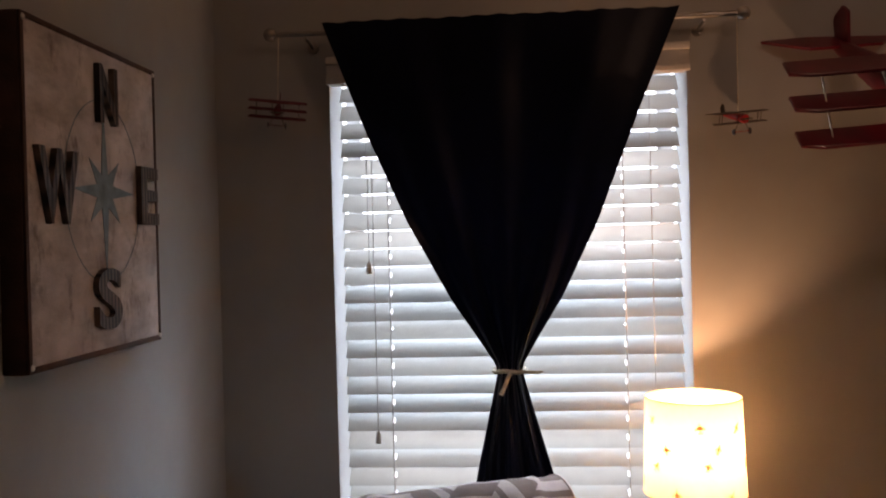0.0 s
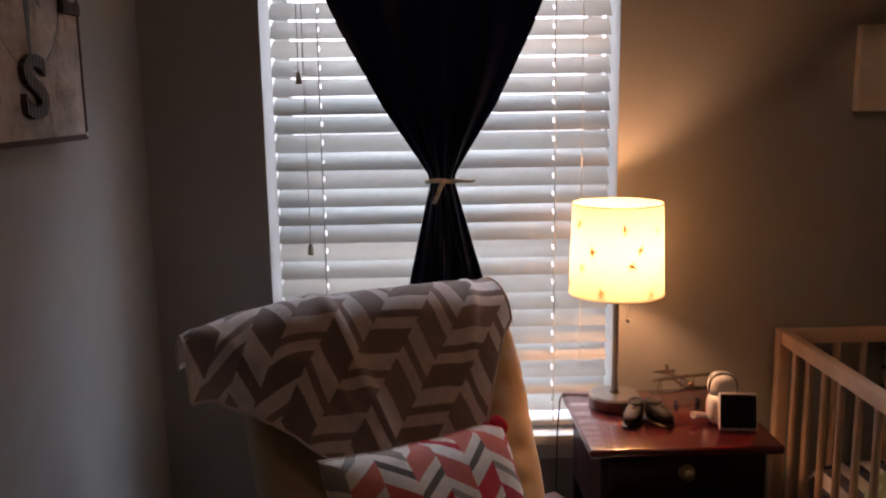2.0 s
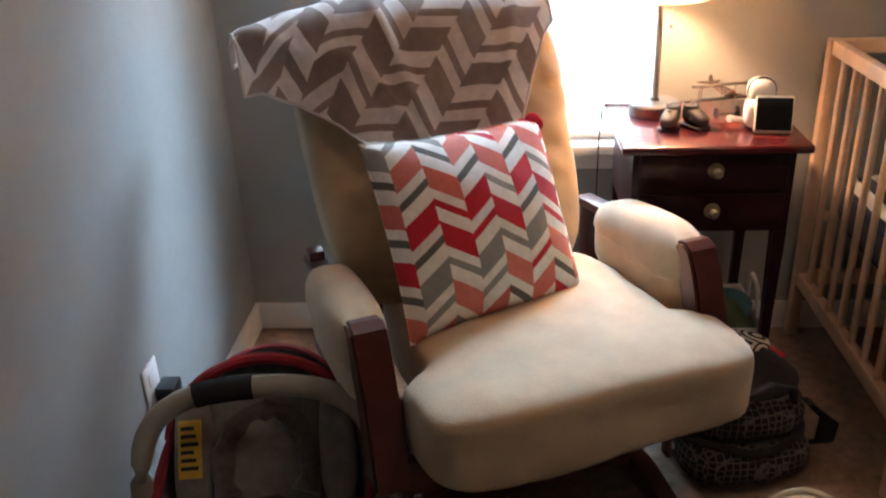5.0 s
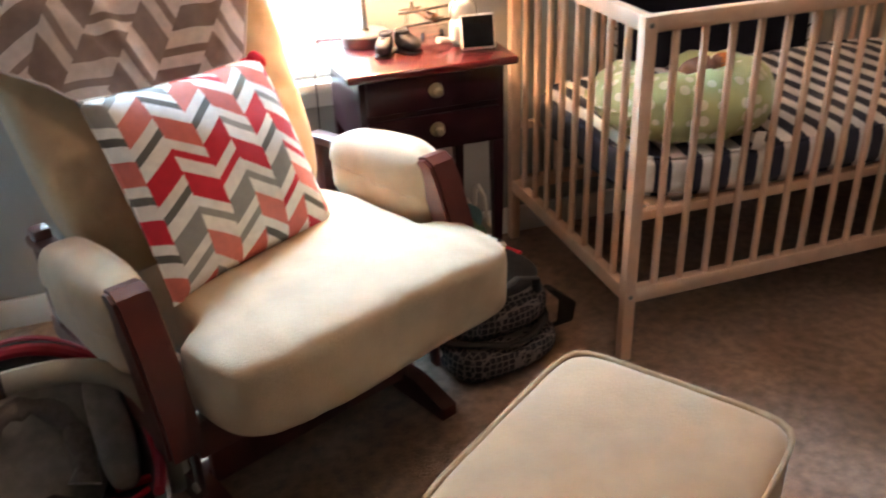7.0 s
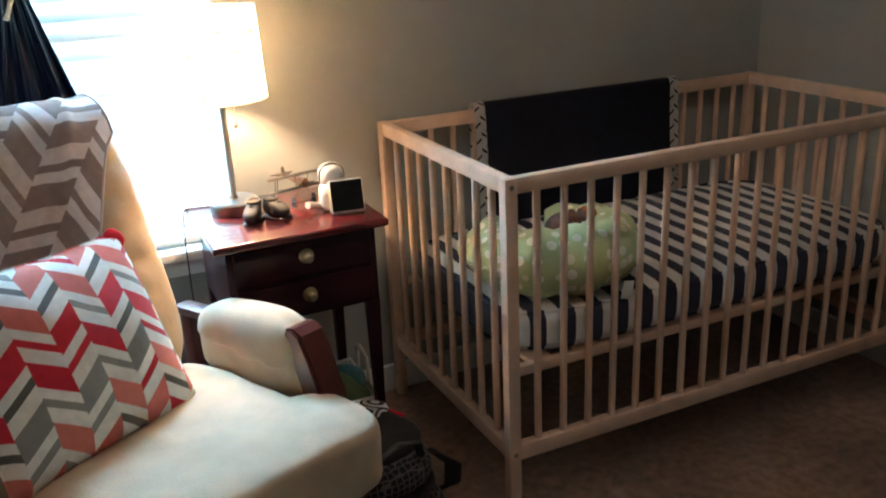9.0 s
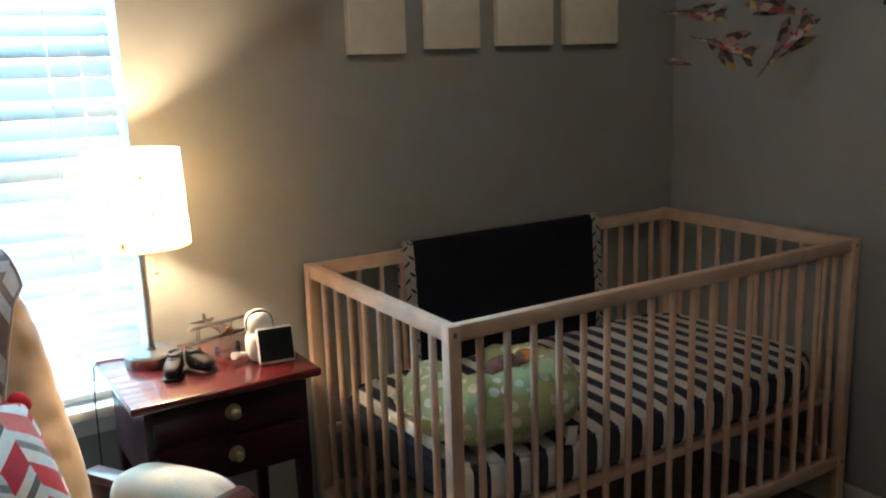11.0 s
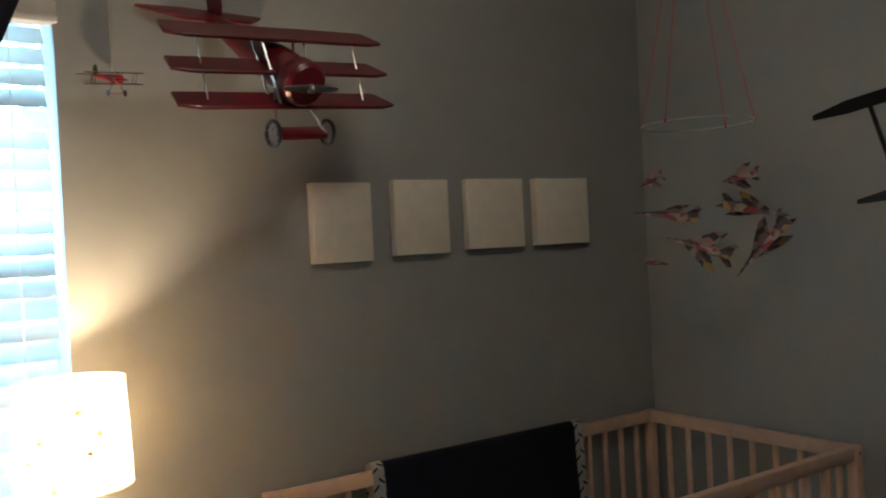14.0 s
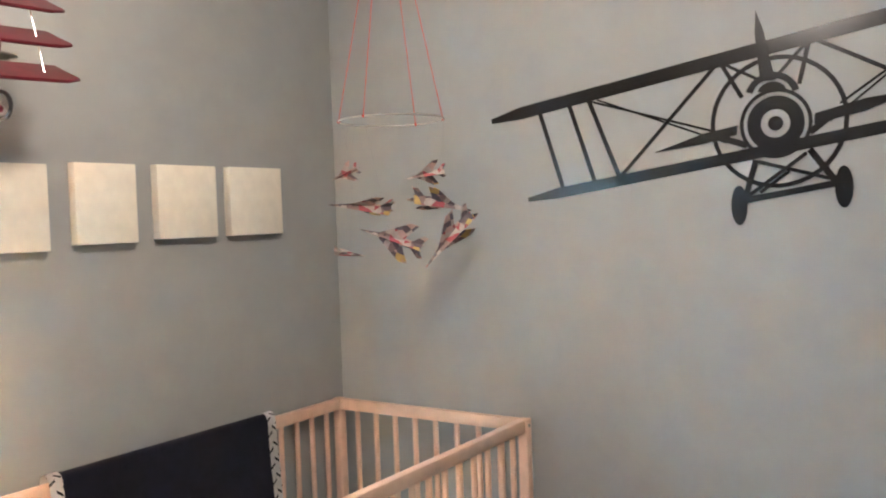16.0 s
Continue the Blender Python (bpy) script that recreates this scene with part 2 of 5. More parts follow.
def outline(bm, pts, depth, m):
    """A flat shape from points in its own x, y plane, given depth."""
    vs = [bm.verts.new((x, y, 0)) for x, y in pts]
    f = bm.faces.new(vs)
    e = bmesh.ops.extrude_face_region(bm, geom=[f])["geom"]
    top = [v for v in e if isinstance(v, bmesh.types.BMVert)]
    bmesh.ops.translate(bm, vec=(0, 0, depth), verts=top)
    bmesh.ops.transform(bm, matrix=m, verts=vs + top)
    return bm


# ---- the room ----
def slab(name, x0, x1, y0, y1, z0, z1, material, label, category):
    ob = part(name, box(bmesh.new(), x0, x1, y0, y1, z0, z1), material, None, smooth=False)
    return tagged(ob, label, category, kind="structure")


slab("floor", XL - 0.12, XR + 0.12, YB - 0.12, YW + 0.16, -0.12, 0.0, CARPET, "worn beige wall-to-wall carpet floor", "floor")
slab("ceiling", XL - 0.12, XR + 0.12, YB - 0.12, YW + 0.16, ZC, ZC + 0.12, CEIL, "plain white textured ceiling", "ceiling")
slab("wall_west", XL - 0.12, XL, YB - 0.12, YW + 0.16, 0.0, ZC, WALL, "smooth grey painted wall", "wall")
slab("wall_east", XR, XR + 0.12, YB - 0.12, YW + 0.16, 0.0, ZC, WALL, "smooth grey painted wall with a plane decal", "wall")
slab("wall_south", XL, XR, YB - 0.12, YB, 0.0, ZC, WALL, "plain grey painted wall", "wall")
bm = bmesh.new()
box(bm, XL, WX0, YW, YW + 0.16, 0, ZC), box(bm, WX1, XR, YW, YW + 0.16, 0, ZC)
box(bm, WX0, WX1, YW, YW + 0.16, 0, WZ0 - 0.03), box(bm, WX0, WX1, YW, YW + 0.16, WZ1, ZC)
tagged(part("wall_north", bm, WALL, None, smooth=False), "grey painted wall with a window opening", "wall", kind="structure")
bm = bmesh.new()
H = 0.085
for x0, x1, y0, y1 in ((XL, XR, YW - 0.014, YW), (XL, XL + 0.014, YB, YW - 0.014), (XR - 0.014, XR, YB, YW - 0.014), (XL + 0.014, XR - 0.014, YB, YB + 0.014)):
    box(bm, x0, x1, y0, y1, 0, H, 0.003)
tagged(part("baseboard", bm, TRIM, None), "white painted wooden baseboard", "baseboard", kind="structure")

# window: sash, pane, sill
win = thing("window_1", "white sash window behind closed blinds", "window", pose(0, 0, 0), kind="structure")
bm = bmesh.new()
for x in (WX0 + 0.02, WX1 - 0.02):
    box(bm, x - 0.02, x + 0.02, 2.60, 2.64, WZ0, WZ1, 0.004)
for z in (WZ0 + 0.02, (WZ0 + WZ1) / 2, WZ1 - 0.02):
    box(bm, WX0 + 0.04, WX1 - 0.04, 2.602, 2.638, z - 0.02, z + 0.02, 0.004)
part("window_frame", bm, TRIM, win)
bm = box(bmesh.new(), WX0 - 0.03, WX1 + 0.03, YW - 0.035, YW + 0.16, WZ0 - 0.03, WZ0 - 0.002, 0.005)
box(bm, WX0 - 0.015, WX1 + 0.015, YW - 0.014, YW, WZ0 - 0.075, WZ0 - 0.03, 0.003)
part("window_sill", bm, TRIM, win)
out = mat("overcast_sky_backdrop", (0.8, 0.9, 1.0), 1.0)
b = out.node_tree.nodes["Principled BSDF"]
b.inputs["Emission Color"].default_value, b.inputs["Emission Strength"].default_value = (0.58, 0.85, 1.0, 1), 5.0
tagged(part("backdrop", box(bmesh.new(), -6.0, 6.4, 6.2, 6.22, -2.5, 8.0), out, None, smooth=False), "bright overcast daylight outside the window", "backdrop", kind="structure")

# blinds
blind = thing("window_blind", "white horizontal slat blind nearly closed in the window", "blind", pose(0, 0, 0))
BY, STEP = YW + 0.040, 0.0455
bm = bmesh.new()
for y0, z0, z1 in ((YW - 0.012, 1.935, 1.952), (YW - 0.004, 1.952, 1.985), (YW - 0.010, 1.985, 2.003)):
    box(bm, WX0 - 0.006, WX1 + 0.008, y0, YW + 0.03, z0, z1, 0.003)
part("valance", bm, VALANCE, blind, "cream moulded valance")
bm = bmesh.new()
SX0, SX1, TILT_S = WX0 + 0.020, WX1 - 0.016, radians(50)
CORDS = (-0.145, 0.43)
COLS = [SX0] + [c for x in CORDS for c in (x - 0.002, x + 0.002)] + [SX1]


def slat_point(x, v):
    a = (v - 0.5) * 0.056
    crown = 0.003 * (1 - (2 * v - 1) ** 2)
    return Vector((x, a * math.cos(TILT_S) - crown * math.sin(TILT_S), a * math.sin(TILT_S) + crown * math.cos(TILT_S)))


# a crowned slat with a slot for each ladder cord
grid = [[bm.verts.new(slat_point(x, j / 8)) for j in range(9)] for x in COLS]
for i in range(len(COLS) - 1):
    for j in range(8):
        if i % 2 == 0 or j not in (3, 4):
            bm.faces.new((grid[i][j], grid[i + 1][j], grid[i + 1][j + 1], grid[i][j + 1]))
bmesh.ops.solidify(bm, geom=bm.faces[:], thickness=0.0025)
first = part("slat", bm, SLAT, blind)
nslat = int((1.92 - WZ0 - 0.03) / STEP)
first.location = (0, BY, 1.915)
for i in range(1, nslat + 1):
    o = first.copy()
    scene.collection.objects.link(o)
    o.parent = blind
    o.location = (0, BY, 1.915 - i * STEP)
    o.rotation_euler = (radians(random.uniform(-0.2, 0.2)), 0, 0)
part("bottom_rail", box(bmesh.new(), SX0, SX1, BY - 0.024, BY + 0.024, WZ0 + 0.004, WZ0 + 0.02, 0.004), SLAT, blind)
for x in CORDS:
    bm = bmesh.new()
    for y in (BY - 0.028, BY + 0.030):
        rod(bm, (x, y, WZ0 + 0.01), (x, y, 1.94), 0.0016, n=6)
    part("ladder_cord", bm, WHITEP, blind, "white ladder cord")
for x, zt in ((-0.190, 1.49), (-0.178, 1.075), (0.492, 0.75)):
    bm = rod(bmesh.new(), (x, YW - 0.016, zt), (x, YW - 0.016, 1.94), 0.0011, n=6)
    part("pull_cord", bm, WHITEP, blind, "thin white pull cord")
    if x < 0:
        bm = closed(bmesh.new(), [(0.003, 0.012), (0.006, 0.006), (0.008, -0.014), (0.006, -0.017)], 12, pose(x, YW - 0.016, zt - 0.005))
        part("cord_tassel", bm, VALANCE, blind, "small grey cord tassel")
# ---- crib ----
CX0, CX1, CY0, CY1, CZ = 0.988, 2.336, 1.648, 2.374, 0.844
crib = thing("crib", "natural beech slatted crib against the wall", "crib", pose(0, 0, 0))
PW = 0.030
for x in (CX0, CX1 - PW):
    for y in (CY0, CY1 - PW):
        post = part("post", box(bmesh.new(), 0, PW, 0, PW, 0, CZ, 0.003), PINE, crib)
        post.location = (x, y, 0)
for y in (CY0 + 0.004, CY1 - 0.030):
    for z0, z1, nm in ((CZ - 0.036, CZ - 0.001, "top_rail"), (0.163, 0.203, "bottom_rail")):
        part(nm, box(bmesh.new(), CX0 + PW, CX1 - PW, y, y + 0.026, z0, z1, 0.003), PINE, crib)
    part("mattress_rail", box(bmesh.new(), CX0 + PW, CX1 - PW, y + 0.026 if y < 2 else y - 0.02, y + 0.046 if y < 2 else y, 0.366, 0.390, 0.002), PINE, crib)
for x in (CX0 + 0.004, CX1 - 0.030):
    for z0, z1, nm in ((CZ - 0.036, CZ - 0.001, "end_top_rail"), (0.163, 0.203, "end_bottom_rail")):
        part(nm, box(bmesh.new(), x, x + 0.026, CY0 + PW, CY1 - PW, z0, z1, 0.003), PINE, crib)
bm = closed(bmesh.new(), [(0.0085, 0.18), (0.0085, 0.81)], 12)
slat0 = part("slat", bm, PINE, crib)
spots = []
NS = 18
for i in range(NS):
    x = CX0 + PW / 2 + (i + 1) * (CX1 - CX0 - PW) / (NS + 1)
    spots += [(x, CY0 + 0.017), (x, CY1 - 0.017)]
NE = 8
for i in range(NE):
    y = CY0 + PW / 2 + (i + 1) * (CY1 - CY0 - PW) / (NE + 1)
    spots += [(CX0 + 0.017, y), (CX1 - 0.017, y)]
for i, (x, y) in enumerate(spots):
    o = slat0 if i == 0 else slat0.copy()
    if i:
        scene.collection.objects.link(o)
        o.parent = crib
    o.location = (x, y, 0)
for x in (CX0 + PW / 2, CX1 - PW / 2):
    for z in (CZ - 0.019, 0.183):
        part("bolt_cap", closed(bmesh.new(), [(0.0055, 0.0), (0.0055, 0.0016), (0.003, 0.0022)], 12, pose(x, CY0 + 0.0005, z, 90)), NICKEL, crib, "small dark bolt cap")
bm = bmesh.new()
for i in range(10):
    x = CX0 + 0.08 + i * 0.13
    box(bm, x, x + 0.06, CY0 + 0.05, CY1 - 0.05, 0.379, 0.391, 0.002)
part("mattress_base", bm, PINE, crib, "pale slatted mattress base")

STRIPE = mat("navy_white_striped_sheet", (0.80, 0.78, 0.76), 0.9, vary=0.05, scale=25, bump=0.4, bscale=260, sheen=0.2)
s = Sums(STRIPE)
co = s.axes()
wob = s.op("MULTIPLY", s.op("SINE", s.op("MULTIPLY", co[1], 14.0)), 0.003)
line = s.op("LESS_THAN", s.op("FRACT", s.op("DIVIDE", s.op("ADD", co[0], wob), 0.072)), 0.5)
s.tint(s.mix(line, (0.86, 0.83, 0.80), (0.012, 0.016, 0.042)))


def matt_shape(c):
    c.z += 0.005 * noise.noise(c * 6) + (0.003 * noise.noise(c * 18) if c.z > 0 else 0)
    return c


mattress = thing("crib_mattress", "mattress in a navy and white striped sheet in the crib", "mattress", pose((CX0 + CX1) / 2, (CY0 + CY1) / 2, 0.448))
part("mattress_body", pad(bmesh.new(), 0.640, 0.330, 0.058, 6.5, 24, matt_shape), STRIPE, mattress)
for z in (0.046, -0.046):
    lp = []
    for i in range(96):
        a = 2 * math.pi * i / 96
        ca, sa = math.cos(a), math.sin(a)
        q = (abs(ca) ** 6.5 + abs(sa) ** 6.5) ** (1 / 6.5)
        lp.append((0.628 * ca / q, 0.320 * sa / q, z))
    part("sheet_seam", tube(bmesh.new(), lp, 0.004, 6, True), STRIPE, mattress)

DOTS = mat("green_polka_dot_cotton", (0.36, 0.50, 0.16), 0.9, vary=0.06, bump=0.3, bscale=300, sheen=0.2)
s = Sums(DOTS)
vo = s.nt.nodes.new("ShaderNodeTexVoronoi")
vo.inputs["Scale"].default_value, vo.inputs["Randomness"].default_value = 29.0, 0.3
s.nt.links.new(s.nt.nodes.new("ShaderNodeTexCoord").outputs["Object"], vo.inputs["Vector"])
s.tint(s.mix(s.op("LESS_THAN", vo.outputs["Distance"], 0.36), (0.48, 0.53, 0.26), (0.80, 0.77, 0.62)))

BROWNCLOTH = mat("brown_plush", (0.20, 0.10, 0.075), 0.95, vary=0.3, scale=40, bump=0.6, bscale=300)
ORANGE = mat("orange_plush", (0.55, 0.17, 0.05), 0.95, vary=0.2, bump=0.5, bscale=300)


# nursing pillow lying in the crib
def arc_points(cx, cy, cz, r, a0, a1, n, squash=1.0):
    return [(cx + r * math.cos(a0 + (a1 - a0) * i / n), cy + r * squash * math.sin(a0 + (a1 - a0) * i / n), cz) for i in range(n + 1)]


npil = thing("nursing_pillow", "green polka dot nursing pillow lying on the crib mattress", "pillow", pose(1.246, 1.895, 0.506))
n = 26
pts = arc_points(0, 0, 0.078, 0.150, radians(115), radians(425), n, 0.90)
rad = [0.083 * (0.35 + 0.65 * math.sin(math.pi * (i + 1.6) / (n + 3.2)) ** 0.6) + 0.006 * math.sin(i * 2.1) for i in range(n + 1)]
bm = tube(bmesh.new(), pts, rad, 20)
part("pillow_body", bm, DOTS, npil)
bm = tube(bmesh.new(), [(x * 1.54, y * 1.54, z - 0.004) for x, y, z in pts[3:-3]], 0.0035, 6)
part("seam_piping", bm, DOTS, npil)
part("care_tag", box(bmesh.new(), 0.045, 0.075, -0.205, -0.203, 0.0, 0.045, 0.0008, pose(0.02, -0.01, 0.0, 0, 12, 0)), WHITEP, npil, "white fabric care tag")
toy = bmesh.new()
pad(toy, 0.060, 0.045, 0.055, 2.4, 8, lambda c: c + Vector((0.008 * noise.noise(c * 40), 0, 0.010 * noise.noise(c * 30))), pose(0, 0, 0.055))
pad(toy, 0.030, 0.028, 0.022, 2.4, 6, None, pose(0.060, -0.030, 0.100))
toy_ob = part("soft_toy", toy, BROWNCLOTH, None)
toy_ob.data.materials.append(ORANGE)
for p in toy_ob.data.polygons:
    if p.center.x > 0.045 and p.center.z > 0.075:
        p.material_index = 1
toy_ob.location = (1.262, 1.850, 0.588)
toy_ob.scale = (0.8, 0.8, 0.8)
tagged(toy_ob, "brown and orange stuffed toy lying in the nursing pillow", "soft toy")

# padded cover over the back rail
INKCHEV = chevron("black_white_zigzag_cotton", 0.016, 0.05, 0.8, (0.75, 0.73, 0.70), [(0.012, 0.012, 0.016)] * 2, "UV", (0, 1), fill=(0.17, 0.0))
throw = thing("rail_cover", "navy plush crib rail cover with zigzag edging", "cover", pose(0, 0, 0))
RX0, RX1, RY = 1.271, 1.998, 2.356


def cover(x0, x1, z_low, off=0.0):
    def f(u, v):
        x = x0 + (x1 - x0) * u
        s_ = v * (0.16 + 0.09 + (0.863 - z_low))
        wob = 0.003 * noise.noise(Vector((x * 9, s_ * 8, 1.3)))
        if s_ < 0.16:
            return Vector((x, RY + 0.0135 + wob * 0.3, 0.863 - 0.16 + s_ - 0.02))
        if s_ < 0.25:
            a = (s_ - 0.16) / 0.09 * math.pi
            return Vector((x, RY + (0.0135 + off) * 0.9 * math.cos(a) - 0.008 * (1 - math.cos(a)) / 2, 0.846 + (0.018 + off) * math.sin(a)))
        d = s_ - 0.25
        return Vector((x, RY - 0.021 - off - wob - 0.02 * min(1, d / 0.3), 0.846 - d * (0.846 - z_low) / (0.863 - z_low)))
    return f


bm = sheet(bmesh.new(), cover(RX0 + 0.03, RX1 - 0.03, 0.50), 30, 40, 0.006)
part("cover_panel", bm, NAVY, throw)
for x0, x1 in ((RX0, RX0 + 0.034), (RX1 - 0.034, RX1)):
    part("side_edging", sheet(bmesh.new(), cover(x0, x1, 0.50, 0.003), 4, 40, 0.008, lambda u, v: (u * 0.034, v * 0.62)), INKCHEV, throw, "white edging with black zigzags")
bm = sheet(bmesh.new(), lambda u, v: Vector((RX0 + (RX1 - RX0) * u, 2.306 + 0.004 * noise.noise(Vector((u * 8, v, 0))), 0.50 - v * 0.045)), 40, 3, 0.008, lambda u, v: (u * 0.727, v * 0.045))
part("bottom_edging", bm, INKCHEV, throw, "white edging with black zigzags")

# ---- nightstand ----
ns = thing("nightstand", "dark cherry nightstand with two drawers and glossy red top", "nightstand", pose(0, 0, 0))
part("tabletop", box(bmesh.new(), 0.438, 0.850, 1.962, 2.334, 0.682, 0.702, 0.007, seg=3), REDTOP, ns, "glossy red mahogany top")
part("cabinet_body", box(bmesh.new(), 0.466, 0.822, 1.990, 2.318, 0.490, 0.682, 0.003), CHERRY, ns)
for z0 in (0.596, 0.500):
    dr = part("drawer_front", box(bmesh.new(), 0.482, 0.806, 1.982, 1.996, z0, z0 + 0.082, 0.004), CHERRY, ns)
    kb = bmesh.new()
    closed(kb, [(0.018, 0.0), (0.018, 0.002), (0.012, 0.004), (0.005, 0.006), (0.005, 0.012), (0.010, 0.016), (0.012, 0.021), (0.007, 0.026)], 20, pose(0.648, 1.982, z0 + 0.045, 90))
    part("knob", kb, BRASS, dr, "aged brass drawer knob")
for x in (0.466, 0.792):
    for y in (1.990, 2.288):
        bm = bmesh.new()
        box(bm, x, x + 0.030, y, y + 0.030, 0, 0.490)
        for v in bm.verts:
            if v.co.z < 0.1:
                v.co.x += 0.5 * (x + 0.015 - v.co.x)
                v.co.y += 0.5 * (y + 0.015 - v.co.y)
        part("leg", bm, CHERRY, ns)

# table lamp
lampo = thing("table_lamp", "lit nickel table lamp with a cream airplane-print drum shade", "lamp", pose(LX, LY, 0.702))
part("base", closed(bmesh.new(), [(0.058, 0.0), (0.060, 0.003), (0.060, 0.026), (0.056, 0.031), (0.012, 0.033), (0.009, 0.040)], 40), NICKEL, lampo, "round brushed nickel base")
part("pole", closed(bmesh.new(), [(0.0075, 0.030), (0.0075, 0.300), (0.010, 0.302), (0.010, 0.306), (0.015, 0.312), (0.015, 0.345)], 20), STEEL, lampo)
S0, S1, Z0, Z1 = 0.110, 0.103, 0.276, 0.486
bm = bmesh.new()
lathe(bm, [(S0 + (S1 - S0) * i / 8, Z0 + (Z1 - Z0) * i / 8) for i in range(9)], 56)
shade = part("shade", bm, SHADE, lampo, "cream fabric drum shade")
for r, z in ((S0, Z0), (S1, Z1)):
    part("shade_rim", tube(bmesh.new(), [(r * math.cos(a * math.pi / 24), r * math.sin(a * math.pi / 24), z) for a in range(48)], 0.0014, 6, True), SHADE, shade)
bm = bmesh.new()
for a in (0, 120, 240):
    rod(bm, (0.012 * math.cos(radians(a)), 0.012 * math.sin(radians(a)), 0.335), ((S0 - 0.002) * math.cos(radians(a)), (S0 - 0.002) * math.sin(radians(a)), 0.300), 0.0014, n=6)
part("shade_spider", bm, STEEL, lampo)
PLANE2D = [(0, 0.013), (0.0016, 0.010), (0.0018, 0.004), (0.011, -0.002), (0.011, -0.004), (0.002, -0.002), (0.0014, -0.008), (0.005, -0.011), (0.005, -0.0125), (0, -0.0115),
           (-0.005, -0.0125), (-0.005, -0.011), (-0.0014, -0.008), (-0.002, -0.002), (-0.011, -0.004), (-0.011, -0.002), (-0.0018, 0.004), (-0.0016, 0.010)]
random.seed(5)
for row, z in enumerate((0.300, 0.352, 0.390, 0.440)):
    for k in range(6):
        a = k * 60 + row * 27 + random.uniform(-8, 8)
        zz = z + random.uniform(-0.008, 0.008)
        r = S0 + (S1 - S0) * (zz - Z0) / (Z1 - Z0) + 0.0008
        ca, sa = math.cos(radians(a)), math.sin(radians(a))
        m = Matrix(((-sa, 0, ca, ca * r), (ca, 0, sa, sa * r), (0, 1, 0, zz), (0, 0, 0, 1)))
        part("printed_plane", outline(bmesh.new(), PLANE2D, 0.0004, m @ pose(0, 0, 0, 0, 0, random.uniform(-50, 50))), MOTIF, shade, "small brown printed airplane", False)
bm = rod(bmesh.new(), (0.026, -0.012, 0.215), (0.026, -0.012, 0.320), 0.0009, n=6)
chain = part("pull_chain", bm, STEEL, lampo)
part("chain_ball", pad(bmesh.new(), 0.005, 0.005, 0.006, 2, 4, None, pose(0.026, -0.012, 0.211)), STEEL, chain)
lamp_cord = tube(bmesh.new(), [(0.520, 2.296, 0.703), (0.470, 2.310, 0.7025), (0.440, 2.312, 0.7025), (0.432, 2.314, 0.690), (0.430, 2.34, 0.60), (0.429, 2.36, 0.3), (0.425, 2.365, 0.01)], 0.0018, 6)
part("power_cord", lamp_cord, BLACKP, lampo, "thin black lamp cord").matrix_parent_inverse = pose(-LX, -LY, -0.702)


# baby shoes
LEATHER = mat("soft_black_leather", (0.028, 0.024, 0.025), 0.62, vary=0.25, scale=60, bump=0.3, bscale=200)
def shoe(m):
    t = thing("baby_shoe", "tiny black leather baby shoe on the nightstand", "shoe", m, "pair of baby shoes")

    def f(c):
        k = (c.y + 0.045) / 0.09
        c.z = (c.z + 0.018) * (0.75 + 0.75 * k)
        c.x *= 1.0 - 0.22 * k
        return c
    part("upper", pad(bmesh.new(), 0.021, 0.038, 0.018, 2.8, 10, f, pose(0, 0, 0.004)), LEATHER, t, "black leather upper")
    part("collar", tube(bmesh.new(), [(0.0135 * math.cos(a * math.pi / 10), 0.016 + 0.0155 * math.sin(a * math.pi / 10), 0.047 + 0.05 * 0.0155 * math.sin(a * math.pi / 10)) for a in range(20)], 0.0042, 8, True), LEATHER, t, "padded ankle collar")
    part("sole", pad(bmesh.new(), 0.021, 0.040, 0.004, 4, 6, None, pose(0, 0, 0.004)), BLACKP, t)
    part("strap", tube(bmesh.new(), [(-0.018, -0.008, 0.020), (-0.013, -0.010, 0.034), (0, -0.011, 0.040), (0.013, -0.010, 0.034), (0.018, -0.008, 0.020)], 0.003, 8, flat=1.6), LEATHER, t)
    return t


shoe(pose(0.565, 2.108, 0.702, 0, 0, -28))
shoe(pose(0.621, 2.111, 0.702, 0, 0, 30))


